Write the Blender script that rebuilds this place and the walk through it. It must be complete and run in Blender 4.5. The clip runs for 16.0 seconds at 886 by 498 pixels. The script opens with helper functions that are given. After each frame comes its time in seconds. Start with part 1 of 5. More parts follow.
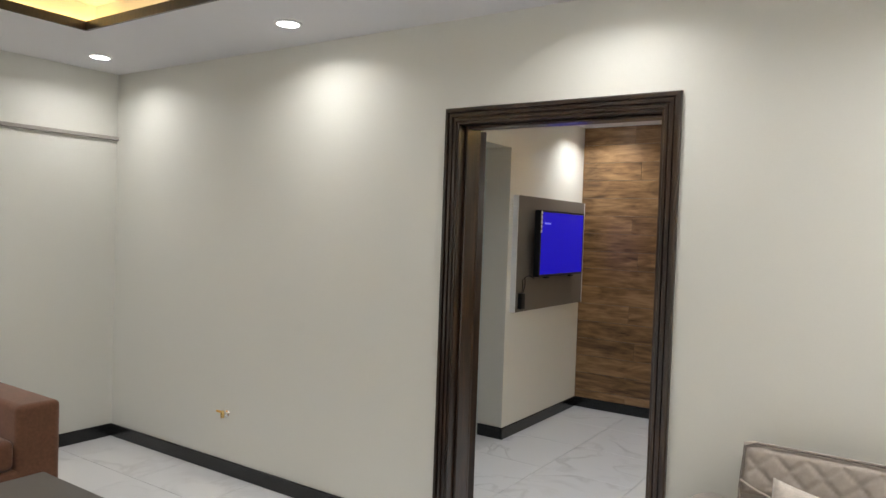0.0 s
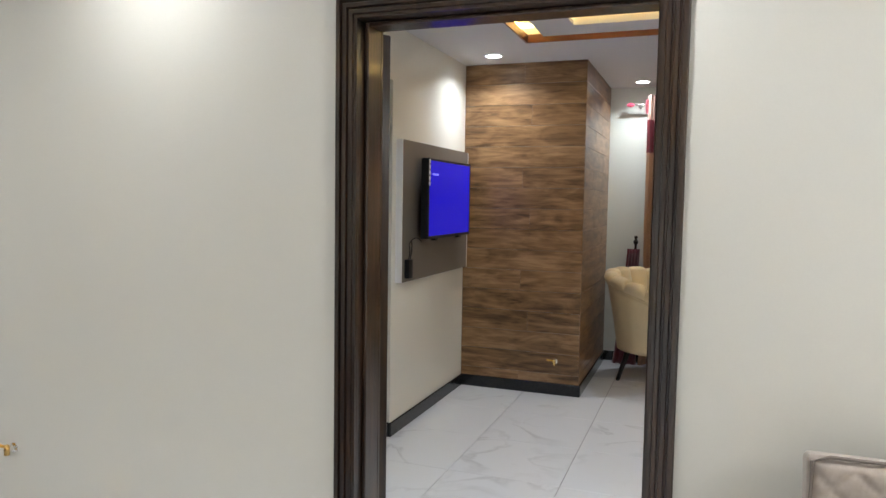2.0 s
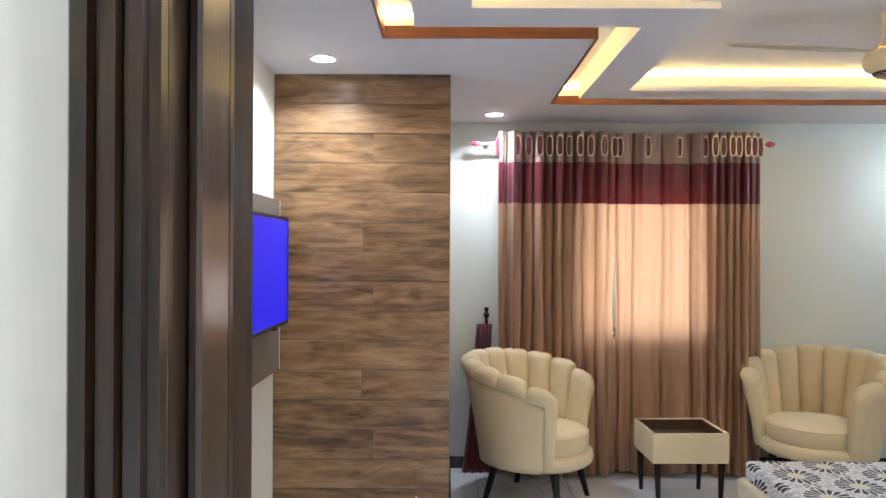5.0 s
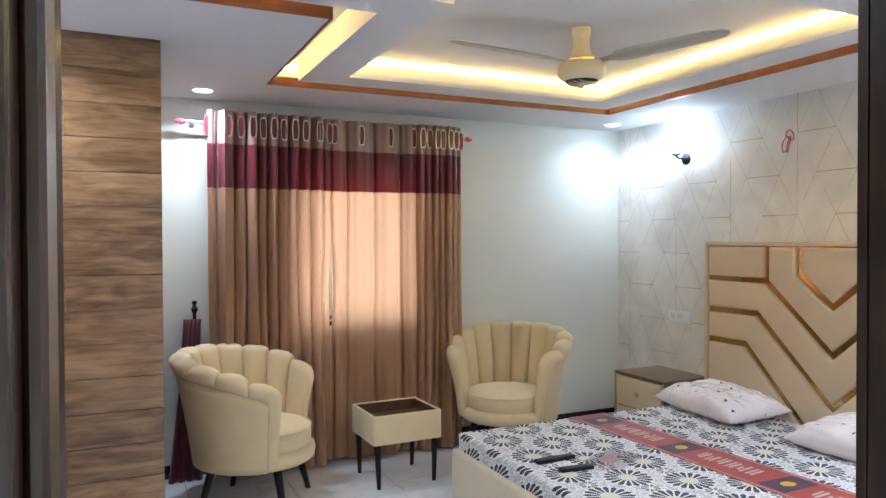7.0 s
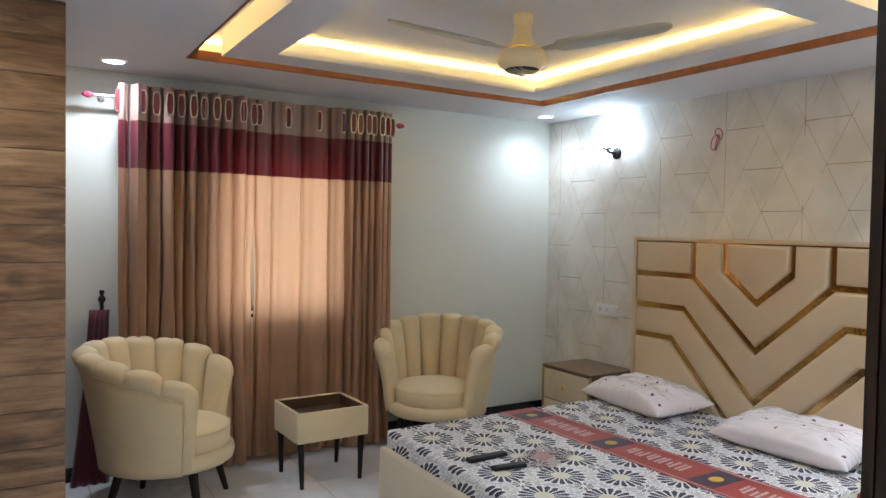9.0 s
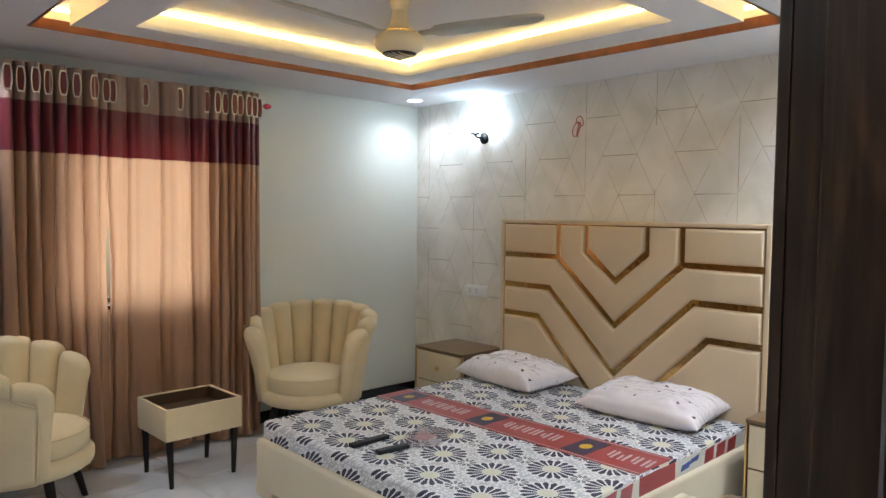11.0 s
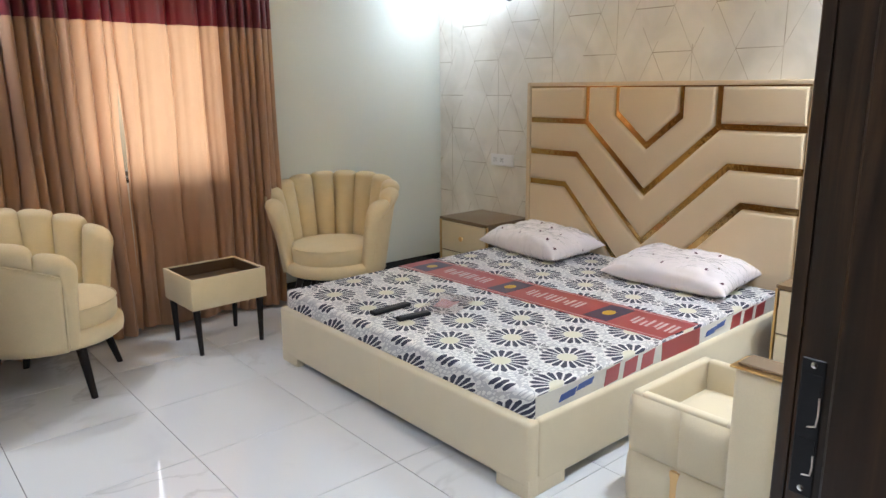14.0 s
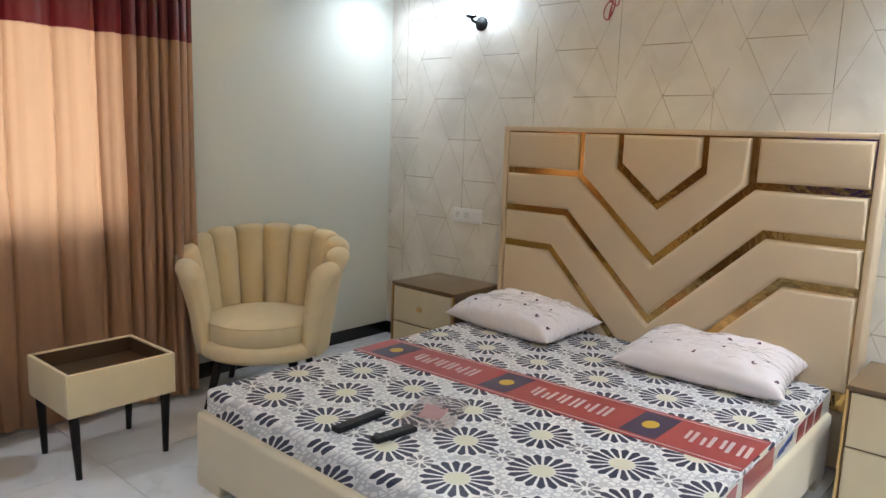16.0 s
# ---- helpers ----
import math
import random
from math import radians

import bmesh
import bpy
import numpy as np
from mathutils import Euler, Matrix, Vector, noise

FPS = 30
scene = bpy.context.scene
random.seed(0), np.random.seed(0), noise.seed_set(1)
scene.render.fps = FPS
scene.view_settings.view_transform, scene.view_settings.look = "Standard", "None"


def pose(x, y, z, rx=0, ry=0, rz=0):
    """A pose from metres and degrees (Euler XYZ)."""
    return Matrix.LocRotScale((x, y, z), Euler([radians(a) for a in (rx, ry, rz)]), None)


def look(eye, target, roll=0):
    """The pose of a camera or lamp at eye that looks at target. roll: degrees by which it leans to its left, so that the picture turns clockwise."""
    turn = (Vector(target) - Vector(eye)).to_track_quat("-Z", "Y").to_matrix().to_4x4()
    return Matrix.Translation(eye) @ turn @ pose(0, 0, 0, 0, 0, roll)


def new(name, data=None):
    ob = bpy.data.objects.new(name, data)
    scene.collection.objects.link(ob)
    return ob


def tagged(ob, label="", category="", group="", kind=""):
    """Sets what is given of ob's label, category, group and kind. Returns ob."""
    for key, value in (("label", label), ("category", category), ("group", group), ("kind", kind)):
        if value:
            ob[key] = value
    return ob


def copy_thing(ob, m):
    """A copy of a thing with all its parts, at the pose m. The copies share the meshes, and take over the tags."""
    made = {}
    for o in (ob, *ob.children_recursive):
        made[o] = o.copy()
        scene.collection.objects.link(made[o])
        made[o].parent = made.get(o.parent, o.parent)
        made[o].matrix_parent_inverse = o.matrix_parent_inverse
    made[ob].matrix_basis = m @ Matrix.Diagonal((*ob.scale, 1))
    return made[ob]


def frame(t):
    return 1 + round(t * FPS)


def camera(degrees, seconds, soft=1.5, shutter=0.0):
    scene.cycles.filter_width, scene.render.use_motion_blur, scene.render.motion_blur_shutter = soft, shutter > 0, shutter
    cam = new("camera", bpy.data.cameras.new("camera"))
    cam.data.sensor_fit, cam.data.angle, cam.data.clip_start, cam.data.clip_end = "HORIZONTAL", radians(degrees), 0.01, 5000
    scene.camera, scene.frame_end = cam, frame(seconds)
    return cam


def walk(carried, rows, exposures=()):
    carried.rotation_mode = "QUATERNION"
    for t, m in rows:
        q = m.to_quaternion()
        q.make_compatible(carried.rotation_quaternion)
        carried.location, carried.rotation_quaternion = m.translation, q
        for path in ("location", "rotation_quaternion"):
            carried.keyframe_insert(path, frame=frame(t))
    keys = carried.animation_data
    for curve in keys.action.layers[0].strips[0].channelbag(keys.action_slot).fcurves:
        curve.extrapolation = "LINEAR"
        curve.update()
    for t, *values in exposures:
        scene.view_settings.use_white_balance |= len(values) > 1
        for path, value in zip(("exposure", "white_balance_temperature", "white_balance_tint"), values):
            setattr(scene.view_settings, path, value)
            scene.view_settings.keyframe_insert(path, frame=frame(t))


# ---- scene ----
cam = camera(64.5, 16.0)
PATH = [
    (0, (0.399, -0.135, 1.529), (-0.716, 1.524, 1.473), 2.0),
    (0.5, (0.221, -0.082, 1.509), (-0.535, 1.767, 1.417), 0.1),
    (1, (0.061, 0.04, 1.471), (-0.625, 1.909, 1.285), 0.8),
    (1.5, (-0.12, 0.311, 1.461), (-0.848, 2.166, 1.299), -0.1),
    (2, (-0.322, 0.568, 1.44), (-1.016, 2.439, 1.301), 0.9),
    (2.5, (-0.49, 0.86, 1.461), (-1.057, 2.773, 1.326), 0.4),
    (3, (-0.559, 1.191, 1.444), (-1.105, 3.114, 1.361), 0.1),
    (3.2, (-0.586, 1.305, 1.443), (-1.135, 3.227, 1.378), -0.2),
    (5.3, (-1.199, 2.086, 1.552), (-1.033, 4.079, 1.565), -0.2),
    (5.5, (-1.203, 2.081, 1.548), (-0.912, 4.059, 1.561), -0.7),
    (6, (-1.308, 2.151, 1.539), (-0.763, 4.075, 1.515), -1.6),
    (6.5, (-1.343, 2.214, 1.57), (-0.618, 4.078, 1.525), -0.3),
    (7, (-1.353, 2.229, 1.544), (-0.503, 4.039, 1.515), -0.2),
    (7.5, (-1.344, 2.257, 1.572), (-0.444, 4.042, 1.539), 0.3),
    (8, (-1.372, 2.281, 1.582), (-0.418, 4.037, 1.505), 0.9),
    (8.5, (-1.359, 2.331, 1.558), (-0.344, 4.053, 1.481), 1.0),
    (9, (-1.339, 2.389, 1.557), (-0.292, 4.093, 1.496), 1.0),
    (9.5, (-1.377, 2.441, 1.578), (-0.171, 4.034, 1.512), 1.1),
    (9.7, (-1.414, 2.477, 1.595), (-0.116, 3.998, 1.538), 0.7),
    (11.8, (-1.441, 2.449, 1.502), (-0.031, 3.851, 1.284), 0.4),
    (12, (-1.453, 2.464, 1.484), (-0.036, 3.822, 1.101), 0.4),
    (12.5, (-1.457, 2.453, 1.476), (-0.087, 3.75, 0.812), 0.7),
    (13, (-1.447, 2.451, 1.468), (-0.158, 3.722, 0.616), 0.3),
    (13.5, (-1.405, 2.455, 1.486), (-0.112, 3.784, 0.735), 0.1),
    (14, (-1.3, 2.501, 1.495), (-0.033, 3.982, 1.045), -0.5),
    (14.5, (-1.195, 2.665, 1.472), (-0.007, 4.229, 1.094), 0.6),
    (15, (-1.065, 2.903, 1.452), (0.047, 4.536, 1.141), 1.2),
    (15.5, (-0.966, 3.143, 1.419), (0.312, 4.645, 1.083), 1.2),
    (16, (-0.938, 3.423, 1.437), (0.544, 4.729, 1.124), 2.0),
]
LIGHT = [(0, -0.06, 6550, 10), (0.5, -0.02, 6550, 10), (1, 0.08, 6500, 10), (2, 0.22, 6300, 10), (3, 0.49, 6350, 10), (5.5, 0.9, 5620, 10), (6, 0.85, 5570, 10), (7, 0.82, 5550, 10), (7.5, 0.74, 5570, 10), (8, 0.51, 5600, 10),
         (9, 0.38, 5870, 10), (9.7, 0.32, 5920, 10), (12, 0.59, 5920, 10), (12.5, 0.7, 6070, 10), (13, 0.68, 6370, 10), (13.5, 0.64, 6520, 10), (14, 0.74, 5920, 10), (14.5, 0.62, 5670, 10), (15, 0.57, 5670, 10), (16, 0.53, 6020, 10)]
walk(cam, [(t, look(eye, target, roll)) for t, eye, target, roll in PATH], LIGHT)

# ---- world, sun and lamps ----
world = bpy.data.worlds.new("sky")
scene.world = world
world.use_nodes = True
wn = world.node_tree.nodes
sky = wn.new("ShaderNodeTexSky")
sky.sky_type, sky.sun_disc = "NISHITA", False
sky.sun_elevation, sky.sun_rotation = radians(48), radians(20)
wn["Background"].inputs["Strength"].default_value = 0.08
world.node_tree.links.new(sky.outputs["Color"], wn["Background"].inputs["Color"])

sun = new("sun", bpy.data.lights.new("sun", "SUN"))
sun.data.energy, sun.data.angle, sun.data.color = 0.6, radians(0.5), (1, 0.95, 0.87)
sun.matrix_world = look((1.9, 13.0, 7.5), (0.3, 7.1, 1.2))

skylight = new("window_skylight", bpy.data.lights.new("window_skylight", "AREA"))
skylight.data.shape, skylight.data.size, skylight.data.size_y = "RECTANGLE", 0.84, 0.98
skylight.data.energy, skylight.data.color, skylight.data.spread = 7.5, (1.0, 0.93, 0.85), radians(80)
skylight.matrix_world = pose(0.19, 7.175, 1.47, -90, 0, 0)

CEIL, LCEIL = 2.462, 2.52
SPOT = (0.90, 0.95, 1.0)
LIVSPOT = (1.0, 0.98, 0.96)
WARM = (1.0, 0.66, 0.20)
# The y = 3.35 row is unseen, added to fill the bedroom with light.
bed_spots_and_fill = [(-1.755, 5.40), (-0.85, 6.75), (2.30, 6.78), (2.30, 3.35), (0.6, 3.35), (-1.10, 3.35)]
# The last five lounge lamps are unseen, added to even out the wall light.
liv_spots_and_fill = [(-3.82, 2.28), (-2.22, 2.32), (-0.62, 2.25), (0.95, 2.25), (2.3, 2.25), (-3.6, 0.5), (-3.6, -1.5), (2.3, 0.2), (-1.0, -2.4), (1.0, -2.4)]


def ceiling_lamp(x, y, z, watts, colour, spread):
    ob = new("spot_and_fill_lamp", bpy.data.lights.new("spot_and_fill_lamp", "AREA"))
    ob.data.shape, ob.data.size, ob.data.spread = "DISK", 0.09, radians(spread)
    ob.data.energy, ob.data.color = watts, colour
    ob.matrix_world = pose(x, y, z)
    return ob


for (x, y), watts in zip(bed_spots_and_fill, (6.5, 5.5, 2.6, 14, 7.5, 8.5)):
    ceiling_lamp(x, y, CEIL - 0.012, watts, SPOT, 135)
for (x, y), watts in zip(liv_spots_and_fill, (4.5, 4.5, 5.5, 15.5, 15, 17, 17, 36, 26, 36)):
    ceiling_lamp(x, y, LCEIL - 0.012, watts, LIVSPOT, 150)


# ---- materials ----
def mat(name, base, rough=0.6, metal=0.0, vary=0.06, scale=6.0, fine=90.0, bump=0.05, coat=0.0, sheen=0.0, spec=0.5):
    """A plain surface with large-scale tone drift, fine grain and a slight relief."""
    m = bpy.data.materials.new(name)
    m.use_nodes = True
    nt = m.node_tree
    b = nt.nodes["Principled BSDF"]
    b.inputs["Metallic"].default_value = metal
    b.inputs["Coat Weight"].default_value = coat
    b.inputs["Coat Roughness"].default_value = 0.08
    b.inputs["Sheen Weight"].default_value = sheen
    b.inputs["Sheen Roughness"].default_value = 0.4
    b.inputs["Specular IOR Level"].default_value = spec
    tc = nt.nodes.new("ShaderNodeTexCoord")
    n1 = nt.nodes.new("ShaderNodeTexNoise")
    n1.inputs["Scale"].default_value, n1.inputs["Detail"].default_value = scale, 5
    n2 = nt.nodes.new("ShaderNodeTexNoise")
    n2.inputs["Scale"].default_value, n2.inputs["Detail"].default_value = fine, 3
    for n in (n1, n2):
        nt.links.new(tc.outputs["Object"], n.inputs["Vector"])
    add = nt.nodes.new("ShaderNodeMath")
    add.operation = "MULTIPLY_ADD"
    add.inputs[1].default_value = 0.5
    nt.links.new(n2.outputs["Fac"], add.inputs[0])
    half = nt.nodes.new("ShaderNodeMath")
    half.operation = "MULTIPLY"
    half.inputs[1].default_value = 0.5
    nt.links.new(n1.outputs["Fac"], half.inputs[0])
    nt.links.new(half.outputs[0], add.inputs[2])
    ramp = nt.nodes.new("ShaderNodeValToRGB")
    ramp.color_ramp.elements[0].position, ramp.color_ramp.elements[1].position = 0.3, 0.7
    ramp.color_ramp.elements[0].color = (*[c * (1 - vary) for c in base], 1)
    ramp.color_ramp.elements[1].color = (*[min(1, c * (1 + vary)) for c in base], 1)
    nt.links.new(add.outputs[0], ramp.inputs["Fac"])
    nt.links.new(ramp.outputs["Color"], b.inputs["Base Color"])
    rr = nt.nodes.new("ShaderNodeMapRange")
    rr.inputs["To Min"].default_value, rr.inputs["To Max"].default_value = rough * 0.88, min(1, rough * 1.12)
    nt.links.new(n1.outputs["Fac"], rr.inputs["Value"])
    nt.links.new(rr.outputs["Result"], b.inputs["Roughness"])
    if bump:
        bp = nt.nodes.new("ShaderNodeBump")
        bp.inputs["Strength"].default_value, bp.inputs["Distance"].default_value = bump, 0.004
        nt.links.new(n2.outputs["Fac"], bp.inputs["Height"])
        nt.links.new(bp.outputs["Normal"], b.inputs["Normal"])
    return m


def glow(name, colour, strength):
    m = bpy.data.materials.new(name)
    m.use_nodes = True
    b = m.node_tree.nodes["Principled BSDF"]
    b.inputs["Base Color"].default_value = (*colour, 1)
    b.inputs["Emission Color"].default_value = (*colour, 1)
    b.inputs["Emission Strength"].default_value = strength
    return m


def node(nt, kind, **values):
    n = nt.nodes.new(kind)
    for key, value in values.items():
        n.inputs[key.replace("_", " ")].default_value = value
    return n


def wood_mat(name, dark, mid, light, along="X", rough=0.45, coat=0.0, scale=1.0, per_object=True):
    """Wood with long grain, knots and plank-to-plank tone."""
    m = bpy.data.materials.new(name)
    m.use_nodes = True
    nt = m.node_tree
    b = nt.nodes["Principled BSDF"]
    tc = nt.nodes.new("ShaderNodeTexCoord")
    info = nt.nodes.new("ShaderNodeObjectInfo")
    shift = nt.nodes.new("ShaderNodeVectorMath")
    shift.operation = "SCALE"
    shift.inputs["Scale"].default_value = 17.0
    comb = nt.nodes.new("ShaderNodeCombineXYZ")
    for k in "XYZ":
        nt.links.new(info.outputs["Random"], comb.inputs[k])
    nt.links.new(comb.outputs[0], shift.inputs[0])
    add = nt.nodes.new("ShaderNodeVectorMath")
    add.operation = "ADD"
    nt.links.new(tc.outputs["Object"], add.inputs[0])
    nt.links.new(shift.outputs[0], add.inputs[1])
    mp = nt.nodes.new("ShaderNodeMapping")
    s = {"X": (2.6, 24, 24), "Y": (26, 1.6, 26), "Z": (26, 26, 1.6)}[along]
    mp.inputs["Scale"].default_value = [v * scale for v in s]
    nt.links.new(add.outputs[0], mp.inputs["Vector"])
    n1 = node(nt, "ShaderNodeTexNoise", Scale=1.0, Detail=9.0, Roughness=0.68, Distortion=0.7)
    nt.links.new(mp.outputs[0], n1.inputs["Vector"])
    mp2 = nt.nodes.new("ShaderNodeMapping")
    s2 = {"X": (2.2, 7.5, 7.5), "Y": (4.5, 1.3, 4.5), "Z": (4.5, 4.5, 1.3)}[along]
    mp2.inputs["Scale"].default_value = [v * scale for v in s2]
    nt.links.new(add.outputs[0], mp2.inputs["Vector"])
    n2 = node(nt, "ShaderNodeTexNoise", Scale=1.5, Detail=3.0, Distortion=1.2)
    nt.links.new(mp2.outputs[0], n2.inputs["Vector"])
    mix = nt.nodes.new("ShaderNodeMath")
    mix.operation = "MULTIPLY_ADD"
    mix.inputs[1].default_value = 0.6
    nt.links.new(n1.outputs["Fac"], mix.inputs[0])
    m2 = nt.nodes.new("ShaderNodeMath")
    m2.operation = "MULTIPLY_ADD"
    m2.inputs[1].default_value = 0.4
    nt.links.new(n2.outputs["Fac"], m2.inputs[0])
    m3 = nt.nodes.new("ShaderNodeMath")
    m3.operation = "MULTIPLY_ADD"
    m3.inputs[1].default_value, m3.inputs[2].default_value = 0.07 if per_object else 0.0, -0.035 if per_object else 0.0
    nt.links.new(info.outputs["Random"], m3.inputs[0])
    nt.links.new(m3.outputs[0], m2.inputs[2])
    nt.links.new(m2.outputs[0], mix.inputs[2])
    ramp = nt.nodes.new("ShaderNodeValToRGB")
    e = ramp.color_ramp.elements
    e[0].position, e[1].position = 0.355, 0.65
    e[0].color, e[1].color = (*dark, 1), (*light, 1)
    k = e.new(0.49)
    k.color = (*mid, 1)
    nt.links.new(mix.outputs[0], ramp.inputs["Fac"])
    nt.links.new(ramp.outputs["Color"], b.inputs["Base Color"])
    b.inputs["Roughness"].default_value = rough
    b.inputs["Coat Weight"].default_value = coat
    b.inputs["Coat Roughness"].default_value = 0.12
    bp = node(nt, "ShaderNodeBump", Strength=0.25, Distance=0.003)
    nt.links.new(n1.outputs["Fac"], bp.inputs["Height"])
    nt.links.new(bp.outputs["Normal"], b.inputs["Normal"])
    return m


def marble_mat():
    """White polished porcelain with soft grey veins."""
    m = bpy.data.materials.new("marble_tile")
    m.use_nodes = True
    nt = m.node_tree
    b = nt.nodes["Principled BSDF"]
    tc = nt.nodes.new("ShaderNodeTexCoord")
    info = nt.nodes.new("ShaderNodeObjectInfo")
    comb = nt.nodes.new("ShaderNodeCombineXYZ")
    sc = nt.nodes.new("ShaderNodeMath")
    sc.operation = "MULTIPLY"
    sc.inputs[1].default_value = 40.0
    nt.links.new(info.outputs["Random"], sc.inputs[0])
    nt.links.new(sc.outputs[0], comb.inputs["Z"])
    nt.links.new(sc.outputs[0], comb.inputs["X"])
    add = nt.nodes.new("ShaderNodeVectorMath")
    add.operation = "ADD"
    nt.links.new(tc.outputs["Object"], add.inputs[0])
    nt.links.new(comb.outputs[0], add.inputs[1])
    n1 = node(nt, "ShaderNodeTexNoise", Scale=2.2, Detail=4.0, Roughness=0.5, Distortion=0.9)
    nt.links.new(add.outputs[0], n1.inputs["Vector"])
    vein = nt.nodes.new("ShaderNodeValToRGB")
    e = vein.color_ramp.elements
    e[0].position, e[0].color = 0.462, (0.69, 0.695, 0.705, 1)
    e[1].position, e[1].color = 0.538, (0.69, 0.695, 0.705, 1)
    k = e.new(0.50)
    k.color = (0.545, 0.545, 0.555, 1)
    nt.links.new(n1.outputs["Fac"], vein.inputs["Fac"])
    n2 = node(nt, "ShaderNodeTexNoise", Scale=1.4, Detail=4.0)
    nt.links.new(add.outputs[0], n2.inputs["Vector"])
    patch = nt.nodes.new("ShaderNodeMapRange")
    patch.inputs["From Min"].default_value, patch.inputs["From Max"].default_value = 0.47, 0.66
    nt.links.new(n2.outputs["Fac"], patch.inputs["Value"])
    mix = nt.nodes.new("ShaderNodeMixRGB")
    mix.inputs["Color1"].default_value = (0.69, 0.695, 0.705, 1)
    nt.links.new(patch.outputs["Result"], mix.inputs["Fac"])
    nt.links.new(vein.outputs["Color"], mix.inputs["Color2"])
    nt.links.new(mix.outputs["Color"], b.inputs["Base Color"])
    b.inputs["Roughness"].default_value = 0.045
    return m


PAINT = mat("grey_green_paint", (0.66, 0.675, 0.62), 0.55, vary=0.015, scale=1.5, fine=160, bump=0.03)
PAINT_LIV = mat("warm_grey_paint", (0.64, 0.635, 0.585), 0.5, vary=0.015, scale=1.5, fine=160, bump=0.03)
CREAM = mat("cream_paint", (0.72, 0.69, 0.61), 0.5, vary=0.015, scale=1.5, fine=160, bump=0.03)
GYPSUM = mat("white_gypsum", (0.67, 0.67, 0.695), 0.75, vary=0.012, scale=2, fine=120, bump=0.02)
SKIRT = mat("black_granite", (0.012, 0.012, 0.013), 0.18, vary=0.5, scale=60, fine=300, bump=0)
GROUT = mat("grey_grout", (0.13, 0.125, 0.12), 0.9, vary=0.1, scale=30)
TILE = marble_mat()
PLANK = wood_mat("oak_look_plank", (0.066, 0.034, 0.015), (0.212, 0.116, 0.051), (0.385, 0.232, 0.116), "X", 0.30)
DOORWOOD = wood_mat("dark_polished_wood", (0.005, 0.0024, 0.0012), (0.018, 0.0085, 0.0042), (0.052, 0.025, 0.011), "Z", 0.30, coat=0.5, scale=1.4)
DOORWOOD.node_tree.nodes["Principled BSDF"].inputs["Specular IOR Level"].default_value = 0.4
TRIM = wood_mat("red_brown_trim", (0.11, 0.030, 0.008), (0.18, 0.050, 0.013), (0.24, 0.074, 0.022), "X", 0.4)
VELVET = mat("cream_velvet", (0.67, 0.555, 0.35), 0.75, vary=0.07, scale=9, fine=240, bump=0.10, sheen=0.2, spec=0.2)
LEATHER = mat("beige_leatherette", (0.66, 0.525, 0.355), 0.48, vary=0.03, scale=5, fine=300, bump=0.06, spec=0.35)
BEDFAB = mat("cream_bed_fabric", (0.68, 0.59, 0.42), 0.75, vary=0.05, scale=6, fine=260, bump=0.08, sheen=0.25, spec=0.2)
BLACKWOOD = mat("black_stained_wood", (0.011, 0.008, 0.007), 0.4, vary=0.3, scale=12, spec=0.25)
NIGHTTOP = mat("mid_brown_laminate", (0.175, 0.115, 0.062), 0.38, vary=0.1, scale=4)
BROWNTOP = mat("brown_laminate", (0.075, 0.042, 0.019), 0.34, vary=0.1, scale=4)
GOLD = mat("gold_mirror_metal", (0.56, 0.37, 0.14), 0.09, 1.0, vary=0.05, scale=5, fine=26, bump=0.35)
GOLDTRIM = mat("gold_edge_strip", (0.72, 0.48, 0.22), 0.3, 1.0, vary=0.05, scale=5, bump=0)
CHROME = mat("polished_steel", (0.78, 0.77, 0.75), 0.15, 1.0, vary=0.04, bump=0)
EYELET = mat("worn_grey_metal", (0.66, 0.61, 0.56), 0.3, 1.0, vary=0.06, bump=0)
MAROON = mat("maroon_satin", (0.125, 0.018, 0.026), 0.38, vary=0.12, scale=14, fine=260, bump=0.05, sheen=0.2)
BEADS = mat("pink_glass_beads", (0.62, 0.10, 0.16), 0.2, vary=0.2, scale=40, bump=0)
BLACKP = mat("black_plastic", (0.010, 0.010, 0.011), 0.45, vary=0.2, scale=20, spec=0.25)
WHITEP = mat("white_plastic", (0.80, 0.80, 0.80), 0.3, vary=0.02, bump=0)
GREYLAM = mat("grey_brown_laminate", (0.155, 0.13, 0.105), 0.55, vary=0.06, scale=3, fine=120)
SOFAF = mat("taupe_velvet", (0.36, 0.315, 0.275), 0.8, vary=0.14, scale=7, fine=60, bump=0.14, sheen=0.3, spec=0.2)
SOFAW = mat("dark_piping", (0.17, 0.145, 0.125), 0.8)
FURRY = mat("pale_taupe_chenille", (0.50, 0.45, 0.40), 0.9, vary=0.22, scale=22, fine=70, bump=0.5, sheen=0.4, spec=0.1)
BROWNSOFA = mat("rust_brown_velvet", (0.135, 0.062, 0.036), 0.75, vary=0.25, scale=8, fine=60, bump=0.12, sheen=0.3, spec=0.2)
IVORY = mat("ivory_enamel", (0.62, 0.55, 0.40), 0.3, vary=0.03)
BLADE = mat("grey_beige_blade", (0.40, 0.39, 0.34), 0.35, vary=0.04)
BRASS = mat("brass", (0.75, 0.52, 0.2), 0.25, 1.0, vary=0.1)
DL = glow("downlight_glow", (0.95, 0.98, 1.0), 14)
LED = glow("warm_led_strip", WARM, 16.5)
REDW = mat("red_wire", (0.35, 0.03, 0.03), 0.5)
GLASSW = glow("bulb_glow", (0.85, 0.94, 1.0), 60)


